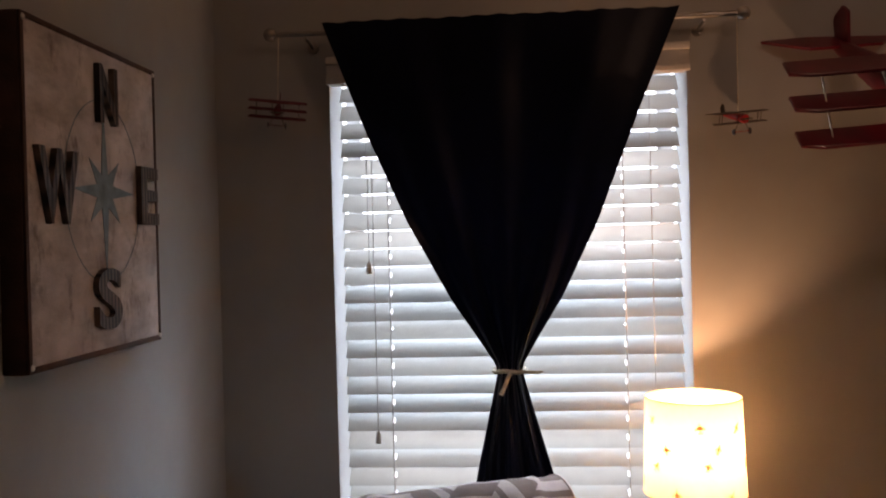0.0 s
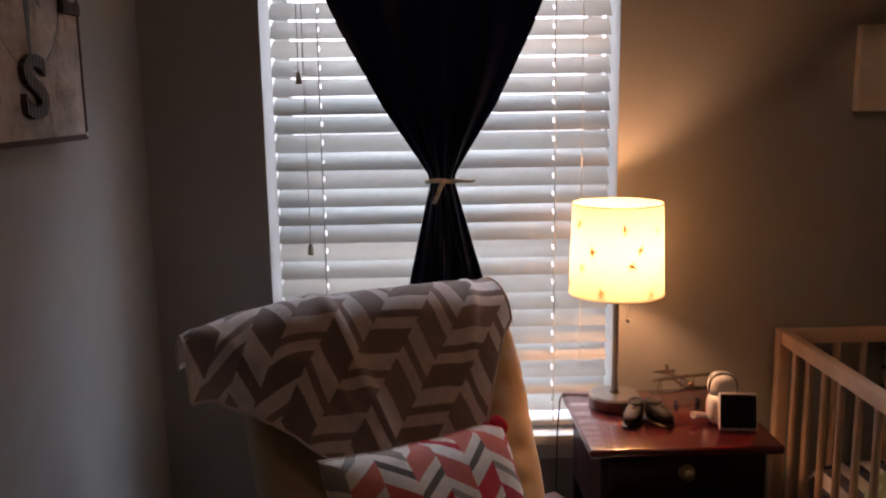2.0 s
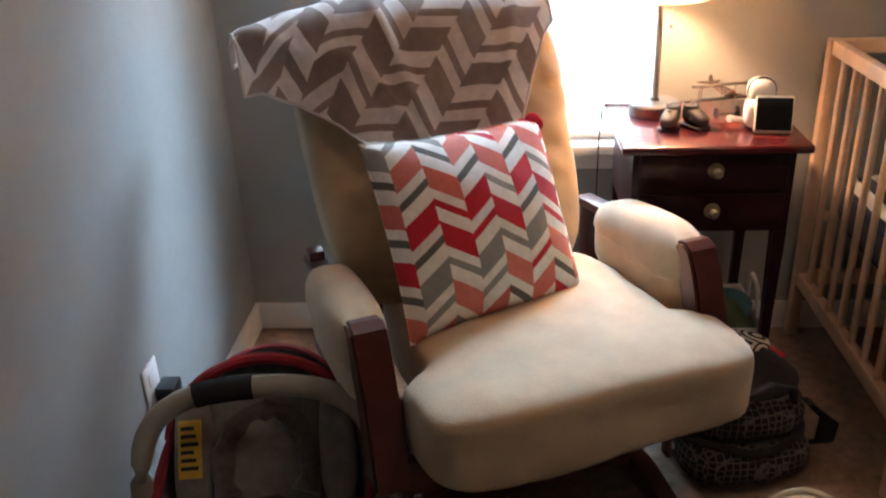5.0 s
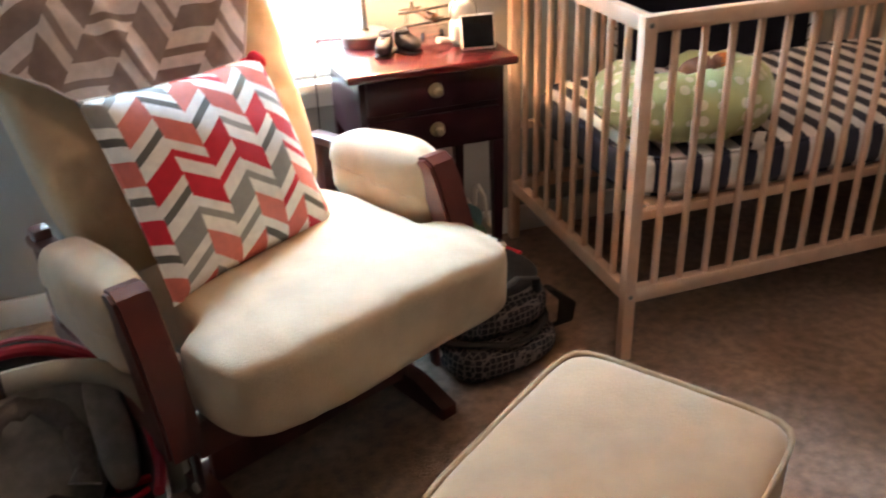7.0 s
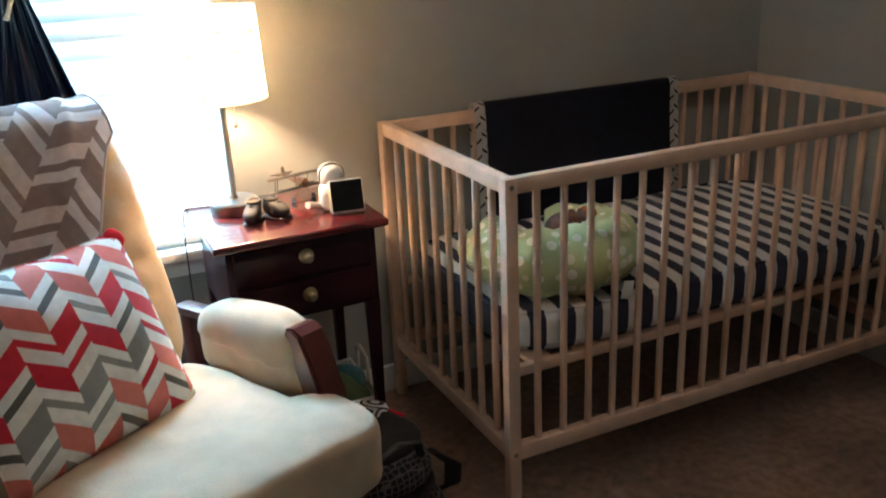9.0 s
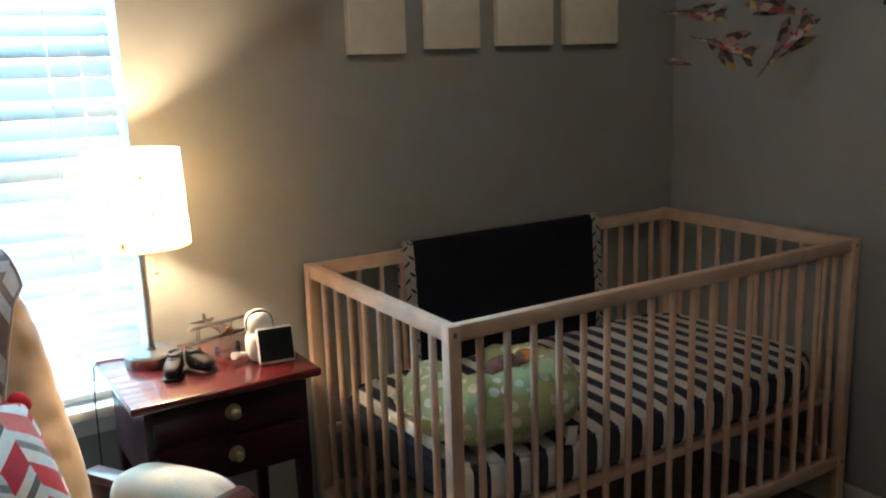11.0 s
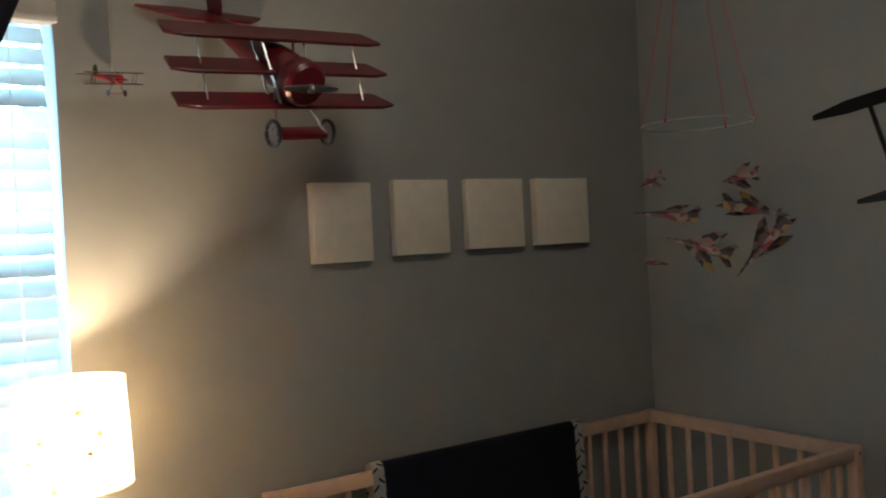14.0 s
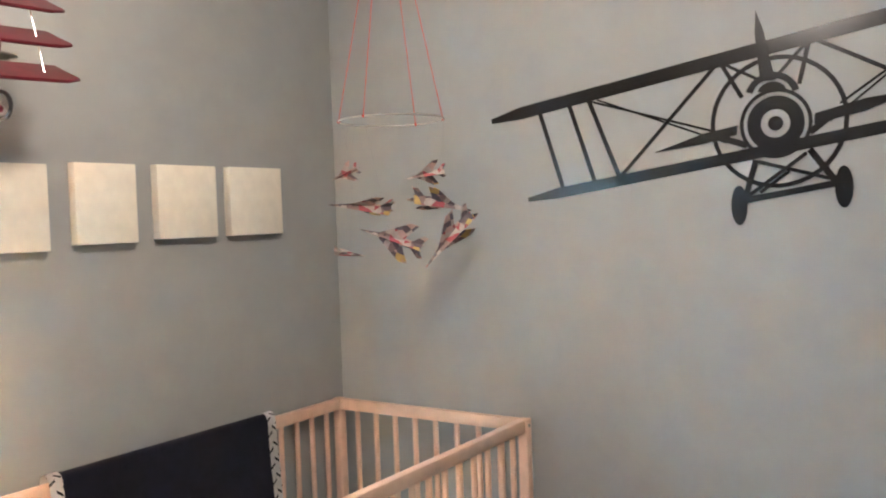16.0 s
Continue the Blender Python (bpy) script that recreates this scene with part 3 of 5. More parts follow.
# model planes: nose towards -y, wings along x
def plane(name, label, m, span, length, gap, wings, body, wingm, metal, group="", tail=0.6, chord=0.17, wheels=True, spoked=False, stagger=0.15):
    t = thing(name, label, "model airplane", m, group)
    bm = bmesh.new()
    hb = length * (0.10 if spoked else 0.085)
    prof = [(hb * 0.75, 0.0), (hb, length * 0.04), (hb * 1.02, length * 0.25), (hb * 0.8, length * 0.5), (hb * 0.5, length * 0.8), (hb * 0.22, length)]
    closed(bm, prof, 14, pose(0, -length * 0.32, 0, -90))
    part("fuselage", bm, body, t)
    c = span * chord
    for k in range(wings):
        z = (k - (wings - 1) / 2) * gap
        y = -length * 0.12 - z * stagger
        bm = bmesh.new()
        pts = [(-0.5, -0.32), (-0.42, -0.5), (0.42, -0.5), (0.5, -0.32), (0.47, 0.5), (-0.47, 0.5)]
        outline(bm, [(px * span, py * c) for px, py in pts], span * 0.014, pose(0, y, z))
        bmesh.ops.bevel(bm, geom=bm.edges[:], offset=span * 0.004, segments=1, affect="EDGES")
        part("wing", bm, wingm, t)
    zt, zb = (wings - 1) / 2 * gap, -(wings - 1) / 2 * gap
    for sx in (-1, 1):
        for q, dy in (((0.36, -0.1), (0.07, -0.35), (0.07, 0.3)) if spoked else ((0.36, -0.3), (0.36, 0.3), (0.07, -0.3))):
            bm = rod(bmesh.new(), (sx * span * q, -length * 0.12 - zb * stagger + dy * c, zb), (sx * span * q * (1 if q > 0.1 else 1.4), -length * 0.12 - zt * stagger + dy * c, zt), span * (0.0035 if spoked and q > 0.1 else 0.0055), n=6)
            part("strut", bm, STEEL if spoked else metal, t)
    bm = outline(bmesh.new(), [(px * span * tail, py * c) for px, py in ((-0.5, 0.4), (-0.25, -0.5), (0.25, -0.5), (0.5, 0.4), (0.1, 0.5), (-0.1, 0.5))], span * 0.012, pose(0, length * 0.62, hb * 0.15))
    part("tailplane", bm, wingm, t)
    bm = outline(bmesh.new(), [(px * c, py * c) for px, py in ((-0.5, 0), (0.5, 0), (0.55, 0.6), (0.25, 1.0), (-0.1, 0.95))], span * 0.012, pose(span * 0.006, length * 0.62, hb * 0.2, 90, 0, 90))
    part("fin", bm, wingm, t)
    bm = closed(bmesh.new(), [(hb * 0.95, 0), (hb * 1.12, length * 0.02), (hb * 1.12, length * 0.09), (hb * 1.0, length * 0.11)], 18, pose(0, -length * 0.34, 0, -90))
    part("engine_cowl", bm, body, t)
    pr = bmesh.new()
    pad(pr, span * 0.13, span * 0.006, span * 0.016, 2.2, 6, None, pose(0, -length * 0.37, 0))
    closed(pr, [(span * 0.020, 0), (span * 0.017, span * 0.014), (span * 0.006, span * 0.024)], 12, pose(0, -length * 0.365, 0, 90))
    part("propeller", pr, metal, t)
    zw = zb - gap * (0.80 if spoked else 0.75)
    yw = -length * (0.36 if spoked else 0.2)
    for sx in (-1, 1):
        x = sx * span * (0.125 if spoked else 0.15)
        r = span * 0.048
        w = bmesh.new()
        ringpts = [(x, yw + r * math.cos(a * math.pi / 10), zw + r * math.sin(a * math.pi / 10)) for a in range(20)]
        tube(w, ringpts, span * 0.008, 6, True)
        wheel = part("wheel", w, BLACKP, t)
        sp = bmesh.new()
        if spoked:
            for a in range(8):
                rod(sp, (x, yw, zw), ringpts[int(a * 2.5)], span * 0.0018, n=5)
        else:
            closed(sp, [(r * 0.95, -span * 0.006), (r * 0.95, span * 0.006)], 14, pose(x, yw, zw, 0, 90))
        part("spokes", sp, metal if spoked else BLACKP, wheel)
        part("gear_leg", rod(bmesh.new(), (x * 0.9, yw, zw), (sx * hb * 0.7, -length * 0.18, zb * 0.5), span * 0.006, n=6), metal, t)
    ax = bmesh.new()
    if spoked:
        box(ax, -span * 0.105, span * 0.105, yw - length * 0.05, yw + length * 0.05, zw - span * 0.012, zw + span * 0.012, span * 0.006)
    else:
        rod(ax, (-span * 0.15, yw, zw), (span * 0.15, yw, zw), span * 0.006, n=6)
    part("axle", ax, body, t)
    return t


TIN = mat("rusty_tin", (0.20, 0.10, 0.06), 0.5, 0.5, vary=0.4, scale=60, bump=0.2)
DARKTIN = mat("dark_bronze_tin", (0.10, 0.075, 0.055), 0.45, 0.6, vary=0.3, scale=50)
REDTIN = mat("bright_red_tin", (0.42, 0.02, 0.02), 0.4, 0.1, vary=0.2, scale=50)
DARKRED = mat("dark_red_tin", (0.13, 0.006, 0.009), 0.65, 0.0, vary=0.3, scale=50)
plane("model_plane", "rusty tin biplane model standing on the nightstand", pose(0.715, 2.245, 0.7500, 0, 0, 14), 0.190, 0.12, 0.036, 2, TIN, DARKTIN, DARKTIN, tail=0.35, chord=0.10)

# baby monitor with camera
mon = thing("baby_monitor", "white baby monitor camera with a small dark screen", "baby monitor", pose(0.780, 2.048, 0.702, 0, 0, -8))
part("screen_case", box(bmesh.new(), -0.041, 0.041, -0.006, 0.010, 0.0, 0.082, 0.005, pose(0, 0, 0.002, -14)), WHITEP, mon, "white monitor screen unit")
part("screen", box(bmesh.new(), -0.038, 0.038, -0.0078, -0.0058, 0.006, 0.078, 0.0006, pose(0, 0, 0.002, -14)), mat("dark_glass_screen", (0.01, 0.011, 0.012), 0.12), mon)
part("stand", pad(bmesh.new(), 0.030, 0.032, 0.036, 3, 8, None, pose(-0.030, 0.048, 0.036)), WHITEP, mon)
part("camera_head", pad(bmesh.new(), 0.031, 0.033, 0.032, 2.4, 10, None, pose(-0.026, 0.058, 0.084)), WHITEP, mon, "round white camera head")
part("camera_ring", tube(bmesh.new(), [(-0.026 + 0.0290 * math.cos(a * math.pi / 12), 0.046, 0.086 + 0.0290 * math.sin(a * math.pi / 12)) for a in range(24)], 0.0035, 6, True), BLACKP, mon)
part("antenna", tube(bmesh.new(), [(-0.055, 0.05, 0.016), (-0.075, 0.045, 0.020), (-0.092, 0.03, 0.024)], [0.006, 0.006, 0.009], 8), WHITEP, mon)

# ---- curtain, rod ----
rodt = thing("curtain_rod", "slim metal curtain rod with clear ball finials", "curtain rod", pose(0, 0, 0))
RZ, RYY = 2.046, 2.322
part("pole", rod(bmesh.new(), (-0.395, RYY, RZ), (0.690, RYY, RZ), 0.007, n=14), NICKEL, rodt)
for x in (-0.404, 0.699):
    part("finial", pad(bmesh.new(), 0.016, 0.016, 0.016, 2, 7, None, pose(x, RYY, RZ)), GLASS, rodt, "clear crystal ball finial")
for x in (-0.318, 0.611):
    bm = rod(bmesh.new(), (x, YW - 0.002, RZ - 0.018), (x, RYY, RZ - 0.012), 0.004, n=8)
    closed(bm, [(0.014, 0), (0.014, 0.004), (0.006, 0.006)], 14, pose(x, YW, RZ - 0.018, 90))
    part("bracket", bm, NICKEL, rodt)

LE = [(2.064, -0.274), (1.794, -0.173), (1.593, -0.086), (1.406, 0.015), (1.300, 0.085), (1.250, 0.117), (1.230, 0.118), (1.150, 0.100), (1.015, 0.069), (0.700, 0.010)]
RE = [(2.064, 0.553), (1.835, 0.457), (1.580, 0.357), (1.413, 0.276), (1.300, 0.206), (1.250, 0.177), (1.230, 0.178), (1.150, 0.200), (1.012, 0.239), (0.700, 0.310)]


def along(tab, z):
    for (za, xa), (zb, xb) in zip(tab, tab[1:]):
        if z >= zb:
            k = (za - z) / (za - zb)
            return xa + (xb - xa) * k
    return tab[-1][1]


def drape(u, v):
    z = 2.064 - v * 1.34
    a, b = along(LE, z), along(RE, z)
    tight = math.exp(-((z - 1.24) / 0.30) ** 2)
    y = 2.300 + 0.013 * math.sin(u * 21 + 0.6) * (0.25 + tight) + 0.006 * math.sin(u * 47 + z * 3) * (0.15 + tight)
    y += 0.018 * noise.noise(Vector((u * 4 + z * 0.6, z * 1.5, 2.0))) * (1 - 0.6 * tight) * min(1.0, (2.066 - z) / 0.15)
    y = min(y, 2.308) if z > 1.98 else y
    return Vector((a + (b - a) * u, y, z + 0.0015 * math.sin(u * 90) * (v < 0.02)))


cur = thing("curtain", "dark navy satin curtain panel tied in the middle", "curtain", pose(0, 0, 0))
part("curtain_panel", sheet(bmesh.new(), drape, 110, 90, 0.003), SATIN, cur)
ROPE = mat("cream_cotton_rope", (0.62, 0.54, 0.42), 0.9, vary=0.2, scale=80, bump=0.8, bscale=400)
tie = thing("curtain_tie", "cream cotton rope knotted round the curtain", "rope", pose(0, 0, 0))
part("loop", tube(bmesh.new(), [(0.147 + 0.036 * math.cos(a * math.pi / 10), 2.302 + 0.030 * math.sin(a * math.pi / 10), 1.240 + 0.002 * math.sin(a)) for a in range(20)], 0.0055, 8, True), ROPE, tie)
part("rope_end", tube(bmesh.new(), [(0.150, 2.268, 1.240), (0.140, 2.262, 1.222), (0.134, 2.262, 1.205), (0.126, 2.262, 1.190)], [0.0055, 0.005, 0.005, 0.006], 8), ROPE, tie)
part("rope_end", tube(bmesh.new(), [(0.165, 2.268, 1.240), (0.190, 2.262, 1.241), (0.212, 2.262, 1.240), (0.222, 2.262, 1.243)], [0.005, 0.004, 0.004, 0.002], 8), ROPE, tie)

# little hanging planes
plane("hanging_toy_plane", "small dark red tin triplane hanging on a string", pose(-0.388, 2.315, 1.868, 22, 5, 14), 0.138, 0.10, 0.020, 3, DARKRED, DARKRED, DARKTIN, "hanging toy planes")
plane("hanging_toy_plane", "small red tin biplane hanging on a string", pose(0.678, 2.315, 1.808, 14, -5, 14), 0.130, 0.11, 0.024, 2, REDTIN, DARKTIN, DARKTIN, "hanging toy planes")
for x, z in ((-0.388, 1.885), (0.680, 1.818)):
    tagged(part("string", rod(bmesh.new(), (x, 2.316, z), (x + 0.004, RYY, RZ), 0.0012, n=6), ROPE, None), "pale string holding a toy plane under the rod", "string")

# large red triplane on the wall
plane("red_triplane", "large worn red metal triplane mounted on the wall", pose(0.974, 2.156, 1.836, 31, -4, 9), 0.540, 0.44, 0.056, 3, REDPAINT, REDPAINT, NICKEL, tail=0.64, chord=0.145, spoked=True, stagger=-0.85)

# four plain cream blocks on the wall
for x0, x1, z0, z1 in ((1.160, 1.330, 1.383, 1.588), (1.400, 1.575, 1.393, 1.595), (1.641, 1.843, 1.398, 1.597), (1.894, 2.104, 1.398, 1.598)):
    o = part("wall_block", box(bmesh.new(), 0, x1 - x0, -0.028, 0, 0, z1 - z0, 0.002), CREAM, None)
    o.location = (x0, YW - 0.001, z0)
    tagged(o, "plain cream painted wooden block on the wall", "wall decoration", "row of wall blocks")

# ---- compass canvas ----
CANVAS = mat("distressed_canvas", (0.50, 0.43, 0.37), 0.9, vary=0.20, scale=13, bump=0.6, bscale=350, big=5)
s = Sums(CANVAS)


def smear(scale, at, low, high):
    """Brush marks: a stretched noise cut to a soft mask."""
    mp = s.nt.nodes.new("ShaderNodeMapping")
    mp.inputs["Scale"].default_value = scale
    mp.inputs["Rotation"].default_value = at
    nz = s.nt.nodes.new("ShaderNodeTexNoise")
    nz.inputs["Scale"].default_value, nz.inputs["Detail"].default_value, nz.inputs["Roughness"].default_value = 1.0, 6.0, 0.65
    s.nt.links.new(s.nt.nodes.new("ShaderNodeTexCoord").outputs["Object"], mp.inputs["Vector"])
    s.nt.links.new(mp.outputs[0], nz.inputs["Vector"])
    mr = s.nt.nodes.new("ShaderNodeMapRange")
    mr.inputs["From Min"].default_value, mr.inputs["From Max"].default_value = low, high
    s.nt.links.new(nz.outputs["Fac"], mr.inputs["Value"])
    return mr.outputs[0]


base = s.mix(smear((1, 7, 16), (0.5, 0, 0), 0.42, 0.60), (0.60, 0.545, 0.525), (0.42, 0.37, 0.345))
s.tint(s.mix(smear((1, 22, 12), (-0.3, 0, 0), 0.55, 0.72), base, (0.20, 0.155, 0.135)))
CANVASEDGE = mat("brown_canvas_edge", (0.06, 0.026, 0.018), 0.8, vary=0.35, scale=20, bump=0.3)
BLUEPRINT = mat("faded_blue_paint", (0.16, 0.25, 0.29), 0.9, vary=0.3, scale=40)
RIBTIN = mat("galvanised_tin_painted_ribs", (0.10, 0.075, 0.06), 0.55, 0.1, vary=0.4, scale=35, bump=0.3, bscale=120)
RIBTIN.node_tree.nodes["Principled BSDF"].inputs["Specular IOR Level"].default_value = 0.2
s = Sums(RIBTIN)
# No ribs are modelled: lit ridges and shaded grooves are put into the colour.
rib_shade = s.op("ADD", s.op("MULTIPLY", s.op("SINE", s.op("MULTIPLY", s.axes()[1], 520.0)), 0.5), 0.5)
s.tint(s.mix(rib_shade, (0.008, 0.006, 0.005), (0.12, 0.090, 0.075)))
cv = thing("compass_canvas", "distressed canvas with a painted compass and metal letters", "wall art", pose(0, 0, 0))
FX = -0.530
part("canvas_front", box(bmesh.new(), FX - 0.004, FX, 1.478, 1.932, 1.368, 1.886, 0.002), CANVAS, cv)
part("canvas_side", box(bmesh.new(), XL, FX - 0.003, 1.474, 1.936, 1.364, 1.890, 0.003), CANVASEDGE, cv, "dark brown canvas sides")
bm = bmesh.new()
for y0, y1, z0, z1 in ((1.475, 1.484, 1.365, 1.889), (1.926, 1.935, 1.365, 1.889), (1.484, 1.926, 1.365, 1.375), (1.484, 1.926, 1.880, 1.889)):
    box(bm, FX - 0.003, FX + 0.0015, y0, y1, z0, z1, 0.001)
part("edge_band", bm, CANVASEDGE, cv)
for y in (1.482, 1.928):
    for z in (1.374, 1.880):
        part("nail_head", closed(bmesh.new(), [(0.005, 0), (0.004, 0.002), (0.001, 0.003)], 10, pose(FX + 0.001, y, z, 0, 90)), STEEL, cv)
WM = Matrix(((0, 0, 1, FX), (1, 0, 0, 0), (0, 1, 0, 0), (0, 0, 0, 1)))
bm = bmesh.new()
star = []
for k in range(16):
    a = radians(90 - k * 22.5)
    r = (0.115, 0.034, 0.075, 0.034)[k % 4] if k % 2 == 0 else 0.030
    if k % 4 == 0:
        r = 0.15 if k % 8 == 0 else 0.11
    star.append((1.720 + r * math.cos(a), 1.642 + r * math.sin(a)))
outline(bm, star, 0.001, WM)
part("compass_star", bm, BLUEPRINT, cv, "faded blue painted compass star", False)
part("compass_ring", tube(bmesh.new(), [(FX, 1.720 + 0.135 * math.cos(a * math.pi / 20), 1.642 + 0.155 * math.sin(a * math.pi / 20)) for a in range(40)], 0.0009, 5, True), BLUEPRINT, cv)


def letter(ch, y0, y1, z0, z1):
    cu = bpy.data.curves.new("letter", "FONT")
    cu.body, cu.size, cu.extrude, cu.offset = ch, 1.0, 0.1, 0.03
    tmp = bpy.data.objects.new("letter", cu)
    scene.collection.objects.link(tmp)
    bpy.context.view_layer.update()
    me = bpy.data.meshes.new_from_object(tmp.evaluated_get(bpy.context.evaluated_depsgraph_get()))
    bpy.data.objects.remove(tmp)
    bm = bmesh.new()
    bm.from_mesh(me)
    xs, ys = [v.co.x for v in bm.verts], [v.co.y for v in bm.verts]
    for v in bm.verts:
        v.co = Vector(((v.co.x - min(xs)) / (max(xs) - min(xs)) * (y1 - y0) + y0, (v.co.y - min(ys)) / (max(ys) - min(ys)) * (z1 - z0) + z0, (v.co.z + 0.1) * 0.05 + 0.001))
    bmesh.ops.transform(bm, matrix=WM, verts=bm.verts)
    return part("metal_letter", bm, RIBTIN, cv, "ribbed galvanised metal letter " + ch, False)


letter("N", 1.690, 1.757, 1.757, 1.856)
letter("W", 1.498, 1.614, 1.583, 1.698)
letter("E", 1.842, 1.918, 1.588, 1.696)
letter("S", 1.668, 1.752, 1.407, 1.511)

# ---- glider chair ----
ch = thing("glider_chair", "cream upholstered glider chair with dark cherry wood frame", "armchair", pose(0.334, 1.389, 0, 0, 0, 23.4))


def seat_shape(c):
    k = min(1.0, max(0.0, (c.y + 0.13) / 0.06))
    k = k * k * (3 - 2 * k)
    c.x *= 1 - 0.20 * k
    if c.z > 0:
        c.z += 0.012 * (1 - (c.x / 0.33) ** 2) - 0.02 * (c.y / 0.3)
        c.z += 0.007 * noise.noise(c * 8) + 0.004 * noise.noise(Vector((c.x * 30, c.y * 12, 2)))
    else:
        c.z -= 0.02 * (c.y / 0.3)
    c.y += 0.012 * noise.noise(Vector((c.x * 5, 0, c.z * 5))) + 0.004 * noise.noise(Vector((c.x * 22, 3, c.z * 16)))
    return c


part("seat_cushion", pad(bmesh.new(), 0.322, 0.310, 0.086, 7.0, 40, seat_shape, pose(0.020, 0.272, 0.386)), SUEDE, ch, "cream microsuede seat cushion")
LEAN_B = 27


def back_shape(c):
    tuft = abs(math.cos(c.z / 0.33 * math.pi * 4.6 + 0.4)) ** 0.5
    c.y -= (0.010 * tuft - 0.005) * min(1.0, max(0.0, -c.y / 0.07)) * max(0.0, 1 - (c.x / 0.31) ** 4) + 0.02 * (c.z / 0.33) ** 2
    c.x *= 1 + 0.003 * tuft - 0.002 + 0.05 * (c.z / 0.33)
    c.y += 0.005 * noise.noise(c * 10) + 0.003 * noise.noise(c * 24)
    return c


part("back_cushion", pad(bmesh.new(), 0.300, 0.085, 0.335, 4.0, 44, back_shape, pose(-0.034, 0.655, 0.705, -LEAN_B)), TAN, ch, "tan microsuede tufted back cushion")
for sx in (-1, 1):
    x, low = (0.326, 0.0) if sx > 0 else (-0.346, 0.026)

    def armpad(c):
        c.z += 0.006 * noise.noise(c * 12) - 0.10 * (c.y + 0.15) * (c.z > -0.05)
        if c.z < 0:
            c.x *= 0.85
        # gathers where the cloth is pulled over the front end
        pull = max(0.0, (-c.y - 0.10) / 0.08)
        c += Vector((0, 0, 0.004 * math.sin(c.x * 150) * pull))
        return c
    part("arm_pad", pad(bmesh.new(), 0.058, 0.182, 0.108, 3.2, 18, armpad, pose(x, 0.372, 0.510 - low)), SUEDE, ch, "cream padded armrest")
    bm = bmesh.new()
    side = [(0.085, 0.290), (0.150, 0.290), (0.160, 0.36), (0.185, 0.46), (0.218, 0.545), (0.232, 0.578), (0.222, 0.598), (0.200, 0.603), (0.178, 0.592), (0.158, 0.555), (0.125, 0.47), (0.095, 0.37)]
    outline(bm, [(py, pz - low * (pz - 0.29) / 0.33) for py, pz in side], 0.066, Matrix(((0, 0, 1, x - 0.033), (1, 0, 0, 0), (0, 1, 0, 0), (0, 0, 0, 1))))
    bmesh.ops.bevel(bm, geom=[e for e in bm.edges if abs(e.verts[0].co.x - e.verts[1].co.x) < 1e-6], offset=0.006, segments=2, affect="EDGES")
    part("arm_front", bm, CHAIRWOOD, ch, "curved dark cherry arm front")
    part("arm_rail", box(bmesh.new(), x - 0.022, x + 0.022, 0.20, 0.66, -0.011, 0.011, 0.006, pose(0, 0, 0.582 - low, -5)), CHAIRWOOD, ch)
    part("arm_back_post", box(bmesh.new(), x - 0.018, x + 0.018, 0.60, 0.64, 0.29, 0.535, 0.006), CHAIRWOOD, ch)
    part("side_rail", box(bmesh.new(), x - 0.018, x + 0.018, 0.14, 0.66, 0.270, 0.320, 0.005), CHAIRWOOD, ch)
    bm = bmesh.new()
    outline(bm, [(0.12, 0.0), (0.74, 0.0), (0.74, 0.03), (0.62, 0.06), (0.22, 0.06), (0.12, 0.03)], 0.04, Matrix(((0, 0, 1, sx * 0.265 - 0.02), (1, 0, 0, 0), (0, 1, 0, 0), (0, 0, 0, 1))))
    part("base_runner", bm, CHAIRWOOD, ch)
    part("base_upright", box(bmesh.new(), sx * 0.265 - 0.016, sx * 0.265 + 0.016, 0.30, 0.42, 0.055, 0.250, 0.006), CHAIRWOOD, ch)
    for y in (0.20, 0.56):
        lk = part("swing_link", box(bmesh.new(), sx * 0.298 - 0.006, sx * 0.298 + 0.006, y - 0.014, y + 0.014, 0.09, 0.295, 0.005), CHAIRWOOD, ch)
        for z in (0.115, 0.275):
            part("bolt", closed(bmesh.new(), [(0.011, 0), (0.011, 0.006), (0.007, 0.009)], 12, pose(sx * 0.304, y, z, 0, 90 * sx)), STEEL, lk, "shiny steel bolt")
part("front_apron", box(bmesh.new(), -0.31, 0.31, 0.135, 0.165, 0.225, 0.305, 0.006), CHAIRWOOD, ch)
part("back_rail", box(bmesh.new(), -0.31, 0.31, 0.56, 0.585, 0.275, 0.335, 0.006), CHAIRWOOD, ch)
for y in (0.32, 0.40):
    part("base_crossbar", box(bmesh.new(), -0.25, 0.25, y - 0.02, y + 0.02, 0.20, 0.245, 0.005), CHAIRWOOD, ch)
# Dark board added where only shade lies under the seat; hides lit carpet.
part("under_seat_shade_board", box(bmesh.new(), -0.245, 0.245, 0.255, 0.275, 0.045, 0.255, 0.005), CHAIRWOOD, ch)
for y in (0.32, 0.66):
    part("floor_crossbar", box(bmesh.new(), -0.245, 0.245, y - 0.018, y + 0.018, 0.012, 0.045, 0.005), CHAIRWOOD, ch)
for x in (-0.2, -0.07, 0.07, 0.2):
    part("back_slat", box(bmesh.new(), x - 0.02, x + 0.02, 0.078, 0.094, -0.34, 0.27, 0.004, pose(0, 0.655, 0.705, -LEAN_B)), CHAIRWOOD, ch)
part("back_top_rail", box(bmesh.new(), -0.27, 0.27, 0.075, 0.100, 0.25, 0.31, 0.006, pose(0, 0.655, 0.705, -LEAN_B)), CHAIRWOOD, ch)

